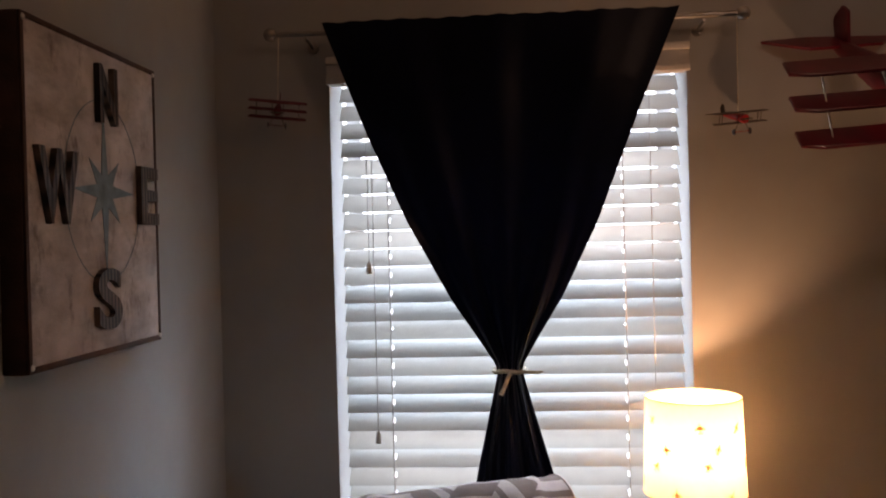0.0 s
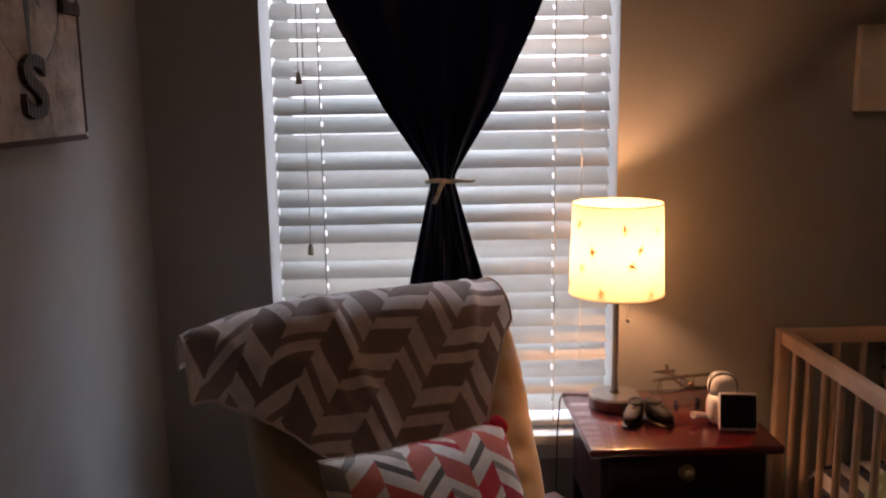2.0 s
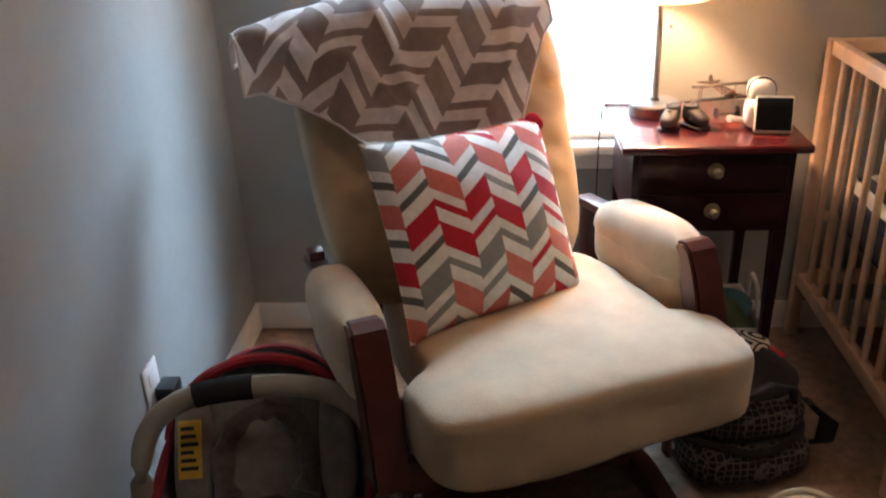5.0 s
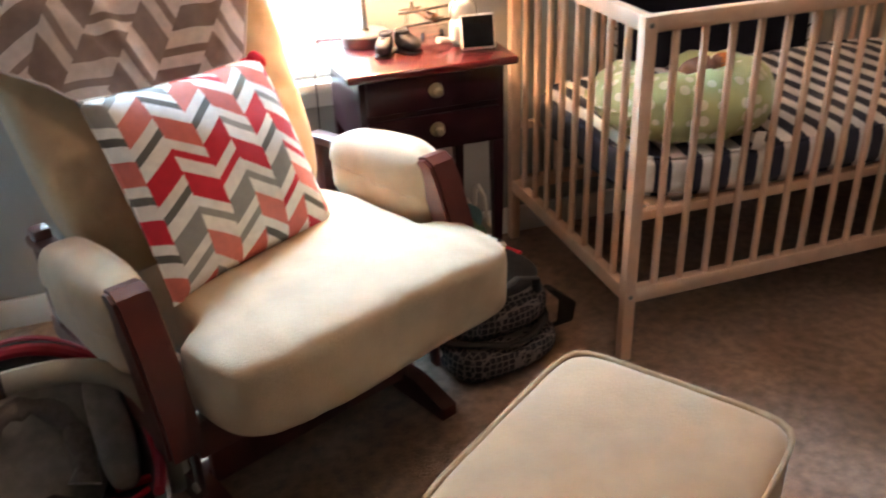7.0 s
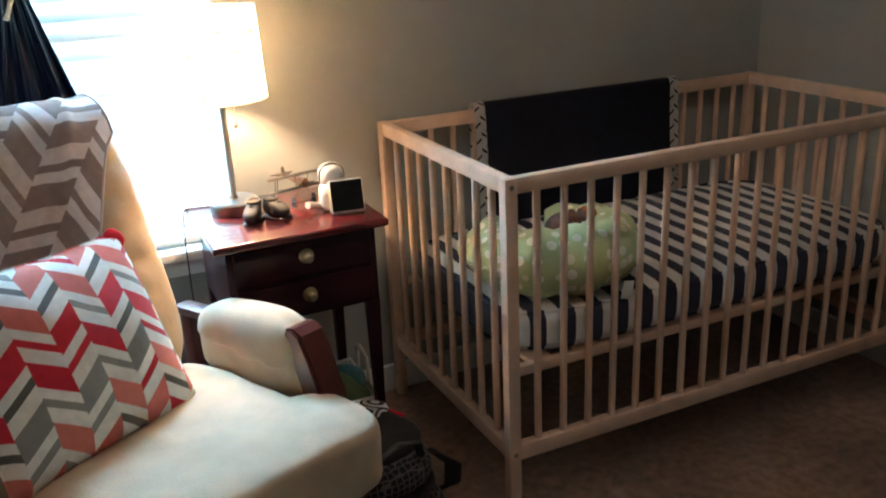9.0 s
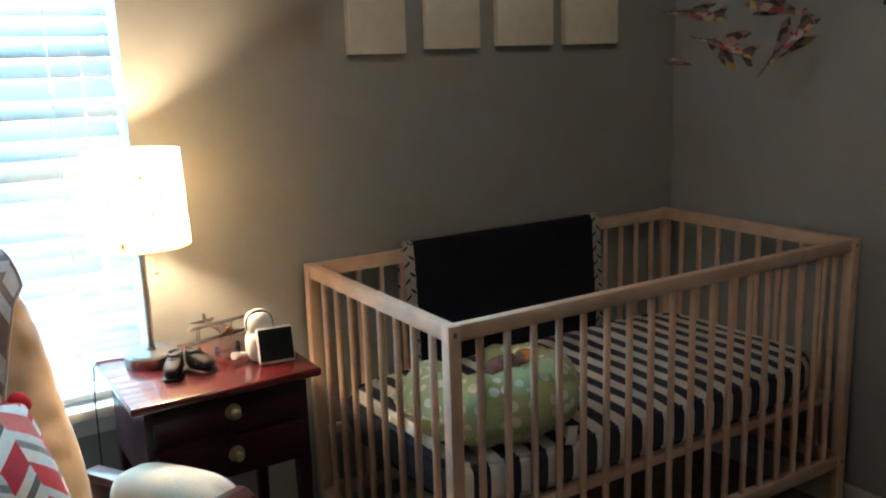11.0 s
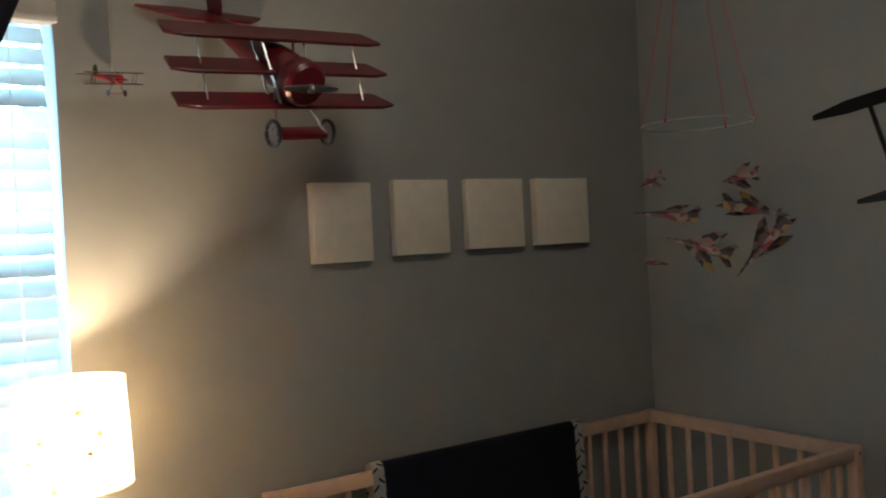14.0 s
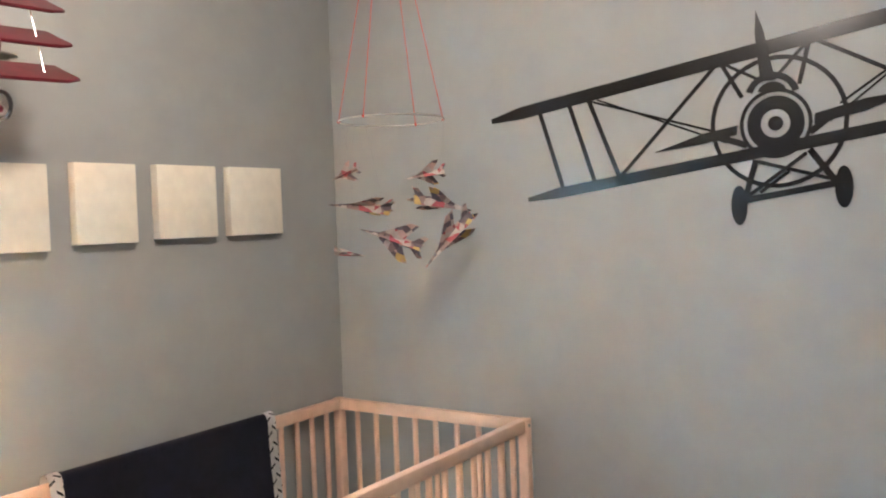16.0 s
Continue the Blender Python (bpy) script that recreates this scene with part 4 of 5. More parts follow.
# blanket draped over the chair back
TAUPE = chevron("taupe_white_woven_blanket", 0.074, 0.145, 0.70, (0.90, 0.80, 0.76), [(0.41, 0.30, 0.26), (0.45, 0.335, 0.295), (0.38, 0.275, 0.24)], "UV", (0, 1), 0.95, (0.40, 0.13), None, 0.52)
CHM = pose(0.334, 1.389, 0, 0, 0, 23.4)
DROP = [(-0.46, 0.09), (-0.40, 0.11), (-0.30, 0.17), (-0.20, 0.28), (-0.10, 0.39), (-0.02, 0.44), (0.03, 0.40), (0.08, 0.30), (0.14, 0.18), (0.20, 0.06), (0.235, 0.02), (0.33, 0.02)]


def drop_at(x):
    for (xa, a), (xb, b) in zip(DROP, DROP[1:]):
        if x <= xb:
            return a + (b - a) * (x - xa) / (xb - xa)
    return 0.03


def blanket_point(u, v):
    x = -0.44 + 0.665 * u
    side = min(1.0, max(0.0, -0.24 - x) / 0.17)
    R, rear = 0.104 * (1 - 0.50 * side ** 1.6), 0.14 if x > -0.2 else max(0.004, 0.14 - 1.1 * (-0.2 - x))
    ty, tz = 0.655 + 0.335 * math.sin(radians(LEAN_B)), 0.705 + 0.335 * math.cos(radians(LEAN_B)) + 0.026
    d = Vector((0, -math.sin(radians(LEAN_B)), -math.cos(radians(LEAN_B))))
    nf = Vector((0, -math.cos(radians(LEAN_B)), math.sin(radians(LEAN_B))))
    c = Vector((x, ty, tz)) + d * R
    L = drop_at(x)
    total = rear + math.pi * R * 0.8 + L
    s_ = v * total
    if s_ < rear:
        p = c - nf * R + d * (rear - s_)
    elif s_ < rear + math.pi * R * 0.8:
        a = math.pi * (1 - (s_ - rear) / (math.pi * R * 0.8))
        p = c + nf * (R * math.cos(a)) + d * (-R * math.sin(a) * 0.85)
    else:
        p = c + nf * R + d * (s_ - rear - math.pi * R * 0.8)
    over = max(0.0, -0.25 - x)
    p.z -= 0.9 * over ** 2 + 0.12 * over + 0.25 * max(0, x - 0.19) ** 1.5
    p += nf * (-0.7 * over ** 2)
    w = 0.010 * noise.noise(Vector((x * 7, s_ * 5, 0.3))) + 0.007 * noise.noise(Vector((x * 15 + s_ * 9, s_ * 6 - x * 7, 4.1)))
    w += 0.012 * math.exp(-((x + 0.13 - 0.25 * (s_ - 0.5)) / 0.02) ** 2) + 0.009 * math.exp(-((x + 0.28 - 0.55 * (s_ - 0.35)) / 0.016) ** 2) + 0.007 * math.exp(-((x - 0.14 + 0.30 * (s_ - 0.4)) / 0.014) ** 2)
    p += (nf if s_ > rear + 0.05 else -nf) * (w + 0.010) + Vector((0, 0, 0.4 * w))
    return p


def blanket_uv(u, v):
    """Flat cloth coordinates, turned a little against the chair."""
    x = -0.44 + 0.665 * u
    side = min(1.0, max(0.0, -0.24 - x) / 0.17)
    R, rear = 0.104 * (1 - 0.50 * side ** 1.6), 0.14 if x > -0.2 else max(0.004, 0.14 - 1.1 * (-0.2 - x))
    s_ = v * (rear + math.pi * R * 0.8 + drop_at(x)) - rear - math.pi * 0.052
    return (x * 0.77 + s_ * 0.64, s_ * 0.77 - x * 0.64)


bl = thing("blanket", "taupe and white geometric blanket draped over the glider back", "blanket", CHM)
bm = sheet(bmesh.new(), blanket_point, 80, 80, 0.006, blanket_uv)
part("blanket_cloth", bm, TAUPE, bl)
HEM = mat("off_white_wool_hem", (0.62, 0.52, 0.48), 0.95, vary=0.1, bump=0.4)
part("blanket_hem", tube(bmesh.new(), [blanket_point(i / 60, 1.0) for i in range(61)], 0.0032, 6), HEM, bl)
for u in (0.0, 1.0):
    part("blanket_hem", tube(bmesh.new(), [blanket_point(u, i / 40) for i in range(41)], 0.003, 6), HEM, bl)

# chevron pillow
ZIGZAG = chevron("red_grey_chevron_cotton", 0.060, 0.112, 0.66, (0.82, 0.80, 0.76), [(0.62, 0.015, 0.035), (0.68, 0.16, 0.13), (0.27, 0.27, 0.26), (0.62, 0.015, 0.035), (0.70, 0.20, 0.16)], fill=(0.42, 0.14), thin_inks=[(0.62, 0.015, 0.035), (0.12, 0.12, 0.11), (0.30, 0.30, 0.28)], steady=True)
REDCLOTH = mat("red_cotton", (0.60, 0.012, 0.030), 0.9, vary=0.1, bump=0.3, bscale=400)
pil = thing("throw_pillow", "white throw pillow with red, coral and grey chevrons", "pillow", CHM @ pose(-0.050, 0.408, 0.625, -29, 3, 12))
bm = bmesh.new()
for side in (-1, 1):
    def half(u, v):
        a, b = 2 * u - 1, 2 * v - 1
        t = max(0.0, (1 - a * a) * (1 - b * b)) ** 0.42
        x = 0.212 * a * (1 - 0.055 * (1 - b * b))
        z = 0.196 * b * (1 - 0.055 * (1 - a * a))
        return Vector((x, side * 0.078 * t + 0.006 * noise.noise(Vector((a * 3, b * 3, side))) * t, z))
    sheet(bm, half, 30, 30)
bmesh.ops.remove_doubles(bm, verts=bm.verts, dist=0.0004)
part("pillow_cover", bm, ZIGZAG, pil)
bm = bmesh.new()
rim = [(-1, -1), (1, -1), (1, 1), (-1, 1)]
loop = []
for (a0, b0), (a1, b1) in zip(rim, rim[1:] + rim[:1]):
    for i in range(14):
        a, b = a0 + (a1 - a0) * i / 14, b0 + (b1 - b0) * i / 14
        loop.append((0.212 * a * (1 - 0.055 * (1 - b * b)), 0, 0.196 * b * (1 - 0.055 * (1 - a * a))))
part("pillow_seam", tube(bm, loop, 0.0025, 6, True), ZIGZAG, pil)
part("pillow_corner", pad(bmesh.new(), 0.017, 0.013, 0.022, 2.4, 5, None, pose(0.196, -0.006, 0.182, 0, -35)), REDCLOTH, pil, "red pillow corner")

# ottoman
PIPING = mat("beige_piping_cord", (0.50, 0.385, 0.26), 0.92, vary=0.1, scale=40, bump=0.3)
ot = thing("ottoman", "cream microsuede glider ottoman with piped edges", "ottoman", pose(0.545, 0.914, 0, 0, 0, 35.5))


def ot_shape(c):
    if c.z > 0:
        c.z += 0.012 * (1 - (c.x / 0.23) ** 2) * (1 - (c.y / 0.19) ** 2) + 0.002 * noise.noise(c * 14)
    return c


part("cushion", pad(bmesh.new(), 0.228, 0.188, 0.068, 8, 20, ot_shape, pose(0, 0, 0.382)), SUEDE, ot)
for z in (0.440, 0.325):
    lp = []
    for i in range(80):
        a = 2 * math.pi * i / 80
        ca, sa = math.cos(a), math.sin(a)
        q = (abs(ca) ** 9 + abs(sa) ** 9) ** (1 / 9)
        lp.append((0.2265 * ca / q, 0.1865 * sa / q, z))
    part("piping", tube(bmesh.new(), lp, 0.0045, 8, True), PIPING, ot, "cream corded piping")
part("frame", box(bmesh.new(), -0.19, 0.19, -0.15, 0.15, 0.265, 0.316, 0.006), CHAIRWOOD, ot)
for sx in (-1, 1):
    part("runner", box(bmesh.new(), sx * 0.15 - 0.018, sx * 0.15 + 0.018, -0.18, 0.18, 0.0, 0.045, 0.006), CHAIRWOOD, ot)
    part("upright", box(bmesh.new(), sx * 0.15 - 0.014, sx * 0.15 + 0.014, -0.05, 0.05, 0.042, 0.268, 0.006), CHAIRWOOD, ot)
part("crossbar", box(bmesh.new(), -0.14, 0.14, -0.02, 0.02, 0.10, 0.14, 0.005), CHAIRWOOD, ot)

# ---- infant car seat ----
GREYSHELL = mat("grey_plastic_shell", (0.17, 0.165, 0.15), 0.5, vary=0.12, bump=0.1)
GREYCLOTH = mat("grey_woven_padding", (0.20, 0.185, 0.17), 0.95, vary=0.2, scale=40, bump=0.5, bscale=260, sheen=0.3)
DARKCLOTH = mat("charcoal_cloth", (0.022, 0.021, 0.022), 0.95, vary=0.2, scale=40, bump=0.5, bscale=260)
FUZZ = mat("soft_brown_grey_plush", (0.10, 0.085, 0.078), 1.0, vary=0.35, scale=60, bump=1.0, bscale=200, sheen=0.5)
YELLOW = mat("yellow_warning_label", (0.72, 0.42, 0.06), 0.6, vary=0.08)
cs = thing("infant_car_seat", "grey infant car seat with red trim on the floor", "car seat", pose(-0.279, 1.418, 0, 0, 0, 8))


def bucket(scale, inset):
    def f(u, v):
        a = 2 * math.pi * u
        r = math.sin(v * math.pi / 2) ** 0.55
        x = 0.205 * scale * r * math.cos(a)
        y = 0.300 * scale * r * math.sin(a)
        rim = 0.215 + 0.42 * max(0.0, y + 0.02) + 0.10 * max(0.0, -y)
        z = 0.02 + inset + (rim - 0.02 - inset) * v ** 2.2
        return Vector((x, y, z))
    return f


part("shell", sheet(bmesh.new(), bucket(1.0, 0.0), 48, 16, 0.006), GREYSHELL, cs, "grey moulded plastic shell")
part("lining", sheet(bmesh.new(), bucket(0.955, 0.045), 48, 16, 0.012), GREYCLOTH, cs, "grey padded lining")
rimp = [bucket(0.985, 0.0)(i / 48, 1.0) + Vector((0, 0, 0.006)) for i in range(-3, 28)]
part("rim_trim", tube(bmesh.new(), rimp, 0.010, 8), mat("red_webbing_trim", (0.30, 0.012, 0.025), 0.7, vary=0.15, bump=0.3), cs, "red fabric trim")
part("rocker_base", box(bmesh.new(), -0.15, 0.15, -0.20, 0.20, 0.0, 0.045, 0.015), GREYSHELL, cs)


def hood(u, v):
    a = math.pi * u
    tilt = radians(20 + 60 * v)
    r = 0.195
    q = Vector((r * math.cos(a), 0, 0.205 * math.sin(a)))
    return Vector((q.x, 0.10 + q.z * math.cos(tilt) * 1.05, 0.235 + q.z * math.sin(tilt) * 0.95))


part("canopy", sheet(bmesh.new(), hood, 30, 10, 0.004), DARKCLOTH, cs, "folded charcoal canopy")
part("canopy_trim", tube(bmesh.new(), [hood(i / 30, 1.0) for i in range(31)], 0.012, 8), mat("red_canopy_trim", (0.34, 0.012, 0.025), 0.7, vary=0.15, bump=0.3), cs, "red canopy trim")
hp = []
for i in range(29):
    a = math.pi * i / 28
    ca, sa = math.cos(a), math.sin(a)
    q = (abs(ca) ** 3.2 + abs(sa) ** 3.2) ** (1 / 3.2)
    hp.append((-0.228 * ca / q, -0.015 + 0.05 * sa, 0.175 + 0.255 * sa / q))
handle = part("handle", tube(bmesh.new(), hp, 0.0165, 10, flat=1.3), mat("beige_grey_plastic", (0.36, 0.33, 0.27), 0.45, vary=0.08), cs, "beige grey carrying handle")
part("grip", tube(bmesh.new(), [Vector(p) for p in hp[10:15]], 0.0195, 12, flat=1.25), DARKCLOTH, handle, "dark rubber grip")
for sx in (-1, 1):
    part("handle_hub", closed(bmesh.new(), [(0.040, -0.012), (0.044, 0), (0.040, 0.014)], 20, pose(sx * 0.222, -0.015, 0.185, 0, 90)), GREYSHELL, cs)
    part("side_cushion", pad(bmesh.new(), 0.036, 0.030, 0.120, 3, 8, None, pose(sx * 0.140, 0.070, 0.260, -38)), GREYCLOTH, cs)
    part("harness_strap", tube(bmesh.new(), [(sx * 0.055, 0.150, 0.255), (sx * 0.055, 0.04, 0.175), (sx * 0.045, -0.06, 0.130)], 0.016, 8, flat=0.2), DARKCLOTH, cs, "black harness strap")
    part("trim_patch", box(bmesh.new(), sx * 0.150 - 0.032, sx * 0.150 + 0.032, -0.004, 0.008, 0.163, 0.178, 0.003), mat("red_piping", (0.36, 0.012, 0.025), 0.7, vary=0.15), cs)
part("back_pad", pad(bmesh.new(), 0.120, 0.040, 0.165, 3.2, 10, None, pose(0, 0.110, 0.250, -42)), GREYCLOTH, cs)
part("head_support", tube(bmesh.new(), [(0.085 * math.cos(a * math.pi / 12), 0.050 + 0.08 * math.sin(a * math.pi / 12), 0.235 + 0.075 * math.sin(a * math.pi / 12)) for a in range(-2, 15)], [0.024 + 0.005 * math.sin(a * 2.3) for a in range(-2, 15)], 12), FUZZ, cs, "plush brown grey head support")
part("insert", pad(bmesh.new(), 0.075, 0.06, 0.018, 3, 8, None, pose(0.02, -0.06, 0.118, 18)), WHITEP, cs, "white padded insert")
part("lap_bar", tube(bmesh.new(), [(-0.125, -0.13, 0.125), (-0.105, -0.06, 0.160), (-0.05, -0.015, 0.188), (0.02, -0.010, 0.194), (0.08, -0.045, 0.176), (0.110, -0.10, 0.140), (0.115, -0.15, 0.110)], 0.016, 10), DARKCLOTH, cs, "dark padded bar across the seat")
for sx in (-1, 1):
    part("cushion_hem", tube(bmesh.new(), [(sx * 0.140 - 0.034, -0.020, 0.166), (sx * 0.140, -0.030, 0.160), (sx * 0.140 + 0.034, -0.020, 0.166)], 0.006, 8), REDCLOTH, cs, "red hem of the side cushion")
part("buckle", box(bmesh.new(), -0.022, 0.022, -0.085, -0.045, 0.130, 0.148, 0.005), BLACKP, cs)
lab = part("warning_label", box(bmesh.new(), -0.022, 0.022, -0.034, -0.029, -0.045, 0.065, 0.0008, pose(-0.140, 0.070, 0.260, -38)), YELLOW, cs, "yellow warning label with unreadable print")
for k in range(6):
    part("print_bar", box(bmesh.new(), -0.017, 0.008 + 0.004 * (k % 3), -0.0350, -0.0342, 0.046 - k * 0.015, 0.053 - k * 0.015, 0, pose(-0.140, 0.070, 0.260, -38)), BLACKP, lab, smooth=False)

# outlet with a plug
ol = thing("wall_outlet", "white wall outlet plate with a black plug", "outlet", pose(XL, 1.640, 0.300), kind="")
part("plate", box(bmesh.new(), 0, 0.006, -0.036, 0.036, -0.058, 0.058, 0.003), WHITEP, ol)
part("socket", box(bmesh.new(), 0.005, 0.0085, -0.017, 0.017, 0.008, 0.038, 0.002), TRIM, ol)
plug = thing("power_plug", "black power adapter plugged into the wall outlet", "plug", pose(XL, 1.655, 0.280))
part("plug_body", box(bmesh.new(), 0.009, 0.052, -0.026, 0.026, -0.028, 0.022, 0.006), BLACKP, plug)
part("plug_cord", tube(bmesh.new(), [(0.048, 0, -0.02), (0.06, 0.01, -0.1), (0.045, 0.02, -0.2), (0.05, 0.06, -0.276)], 0.003, 6), BLACKP, plug)

# ---- patterned bag on the carpet ----
COMB = mat("black_white_honeycomb_cotton", (0.03, 0.028, 0.03), 0.9, vary=0.15, bump=0.3, bscale=300)
s = Sums(COMB)
vo = s.nt.nodes.new("ShaderNodeTexVoronoi")
vo.feature = "DISTANCE_TO_EDGE"
vo.inputs["Scale"].default_value, vo.inputs["Randomness"].default_value = 62.0, 0.25
s.nt.links.new(s.nt.nodes.new("ShaderNodeTexCoord").outputs["Object"], vo.inputs["Vector"])
s.tint(s.mix(s.op("LESS_THAN", vo.outputs["Distance"], 0.09), (0.018, 0.016, 0.02), (0.13, 0.115, 0.11)))
HEX = mat("black_cream_hexagon_print", (0.5, 0.45, 0.38), 0.9, vary=0.1, bump=0.3, bscale=300)
s = Sums(HEX)
vo = s.nt.nodes.new("ShaderNodeTexVoronoi")
vo.inputs["Scale"].default_value, vo.inputs["Randomness"].default_value = 13.0, 0.3
s.nt.links.new(s.nt.nodes.new("ShaderNodeTexCoord").outputs["Object"], vo.inputs["Vector"])
s.tint(s.mix(s.op("LESS_THAN", s.op("FRACT", s.op("MULTIPLY", vo.outputs["Distance"], 6.5)), 0.45), (0.60, 0.54, 0.46), (0.02, 0.02, 0.022)))
bag = thing("diaper_bag", "black and white patterned bag slumped on the carpet", "bag", pose(0.700, 1.815, 0, 0, 0, 14))


def slump(c):
    c += Vector((0.012 * noise.noise(c * 9), 0.012 * noise.noise(c * 8 + Vector((3, 0, 0))), 0.012 * noise.noise(c * 7)))
    return c


part("lower_pocket", pad(bmesh.new(), 0.150, 0.150, 0.060, 3.4, 14, slump, pose(0, 0, 0.062)), COMB, bag)
part("upper_body", pad(bmesh.new(), 0.138, 0.135, 0.062, 3.0, 14, slump, pose(0.005, 0.01, 0.158)), COMB, bag)
part("binding", tube(bmesh.new(), [(0.146 * math.cos(a * math.pi / 16), 0.143 * math.sin(a * math.pi / 16), 0.112 + 0.006 * math.sin(a)) for a in range(32)], 0.010, 8, True), DARKCLOTH, bag, "black fabric binding")
part("strap", tube(bmesh.new(), [(0.10, -0.12, 0.21), (0.15, -0.13, 0.16), (0.17, -0.10, 0.08), (0.165, -0.04, 0.03)], 0.022, 8, flat=0.3), DARKCLOTH, bag, "black shoulder strap")
part("carry_handle", tube(bmesh.new(), [(-0.09, -0.10, 0.19), (-0.07, -0.13, 0.25), (0.0, -0.13, 0.275), (0.06, -0.12, 0.25), (0.08, -0.10, 0.20)], 0.011, 8, flat=0.5), DARKCLOTH, bag, "black webbing carry handle")
part("flap", pad(bmesh.new(), 0.11, 0.085, 0.030, 2.6, 12, slump, pose(0.02, -0.01, 0.222, 8, 6)), DARKCLOTH, bag)
part("lining_cloth", pad(bmesh.new(), 0.075, 0.07, 0.028, 2.4, 10, slump, pose(0.035, 0.085, 0.238, -14, 8)), HEX, bag, "black and cream hexagon print lining")
part("bag_tag", box(bmesh.new(), 0.09, 0.12, -0.03, 0.03, 0.235, 0.243, 0.003, pose(0, 0, 0, 0, 0, 20)), REDCLOTH, bag, "small red tag")

# white basket under the nightstand
WHITEB = mat("white_wicker_plastic", (0.62, 0.60, 0.56), 0.6, vary=0.1, bump=0.6, bscale=90)
bk = thing("storage_basket", "white plastic basket filled with folded cloths", "basket", pose(0.665, 2.150, 0))
bm = bmesh.new()
for x0, x1, y0, y1 in ((-0.155, -0.148, -0.12, 0.12), (0.148, 0.155, -0.12, 0.12), (-0.148, 0.148, -0.12, -0.113), (-0.148, 0.148, 0.113, 0.12)):
    box(bm, x0, x1, y0, y1, 0.0, 0.200, 0.002)
box(bm, -0.148, 0.148, -0.113, 0.113, 0.0, 0.008)
part("basket_body", bm, WHITEB, bk)
part("basket_rim", tube(bmesh.new(), [(-0.152, -0.117, 0.2), (0.152, -0.117, 0.2), (0.152, 0.117, 0.2), (-0.152, 0.117, 0.2)], 0.008, 8, True), WHITEB, bk)
part("handle_loop", tube(bmesh.new(), [(0.152, -0.05, 0.20), (0.150, -0.035, 0.275), (0.145, 0.0, 0.298), (0.150, 0.035, 0.275), (0.152, 0.05, 0.20)], 0.006, 8), WHITEB, bk, "white loop handle")
cols = [("teal_cotton", (0.08, 0.20, 0.22)), ("rust_cotton", (0.40, 0.16, 0.08)), ("green_cotton", (0.10, 0.16, 0.08)), ("white_cotton", (0.7, 0.68, 0.62)), ("grey_cotton", (0.25, 0.25, 0.25))]
random.seed(8)
for i in range(9):
    nm, c = cols[i % 5]
    o = part("folded_cloth", pad(bmesh.new(), 0.05, 0.07, 0.016, 2.8, 6, slump, None), mat(nm, c, 0.95, vary=0.15, bump=0.4), None)
    o.matrix_world = pose(0.575 + 0.09 * (i % 3), 2.095 + 0.05 * (i // 3), 0.192 + 0.012 * (i % 4), random.uniform(-25, 25), random.uniform(-30, 30), random.uniform(0, 180))
    tagged(o, "folded " + nm.replace("_", " ") + " cloth lying in the basket", "cloth", "cloths in the basket")

# ---- paper plane mobile ----
REDSTRING = mat("red_thread", (0.62, 0.06, 0.05), 0.8, vary=0.1)
mo = thing("mobile", "hanging mobile of printed paper planes on a metal ring", "mobile", pose(0, 0, 0))
MC, MR = Vector((2.110, 1.944, 1.708)), 0.147
part("ring", tube(bmesh.new(), [MC + Vector((MR * math.cos(a * math.pi / 28), MR * math.sin(a * math.pi / 28), 0)) for a in range(56)], 0.0022, 8, True), STEEL, mo, "thin chrome ring")
apex = Vector((2.085, 1.922, ZC - 0.012))
for a in (127, 187, -53, 7):
    q = MC + Vector((MR * math.cos(radians(a)), MR * math.sin(radians(a)), 0))
    st = part("string", rod(bmesh.new(), q, apex, 0.0011, n=6), REDSTRING, mo, "red thread")
    part("knot", pad(bmesh.new(), 0.004, 0.004, 0.005, 2, 3, None, Matrix.Translation(q)), REDSTRING, st)
part("ceiling_hook", closed(bmesh.new(), [(0.004, -0.014), (0.004, -0.006), (0.012, -0.004), (0.012, 0.0)], 12, pose(apex.x, apex.y, ZC)), WHITEP, mo)
PRINT = mat("colourful_printed_paper", (0.5, 0.4, 0.35), 0.7, vary=0.2, trans=0.15)
s = Sums(PRINT)
vo = s.nt.nodes.new("ShaderNodeTexVoronoi")
vo.inputs["Scale"].default_value = 52.0
s.nt.links.new(s.nt.nodes.new("ShaderNodeTexCoord").outputs["Object"], vo.inputs["Vector"])
sp = s.nt.nodes.new("ShaderNodeSeparateColor")
s.nt.links.new(vo.outputs["Color"], sp.inputs[0])
s.tint(s.ramp(sp.outputs[0], [(0.0, (0.12, 0.09, 0.10)), (0.20, (0.44, 0.36, 0.32)), (0.40, (0.25, 0.17, 0.16)), (0.58, (0.46, 0.30, 0.26)), (0.72, (0.34, 0.07, 0.08)), (0.84, (0.13, 0.11, 0.13)), (0.93, (0.50, 0.34, 0.12))]))


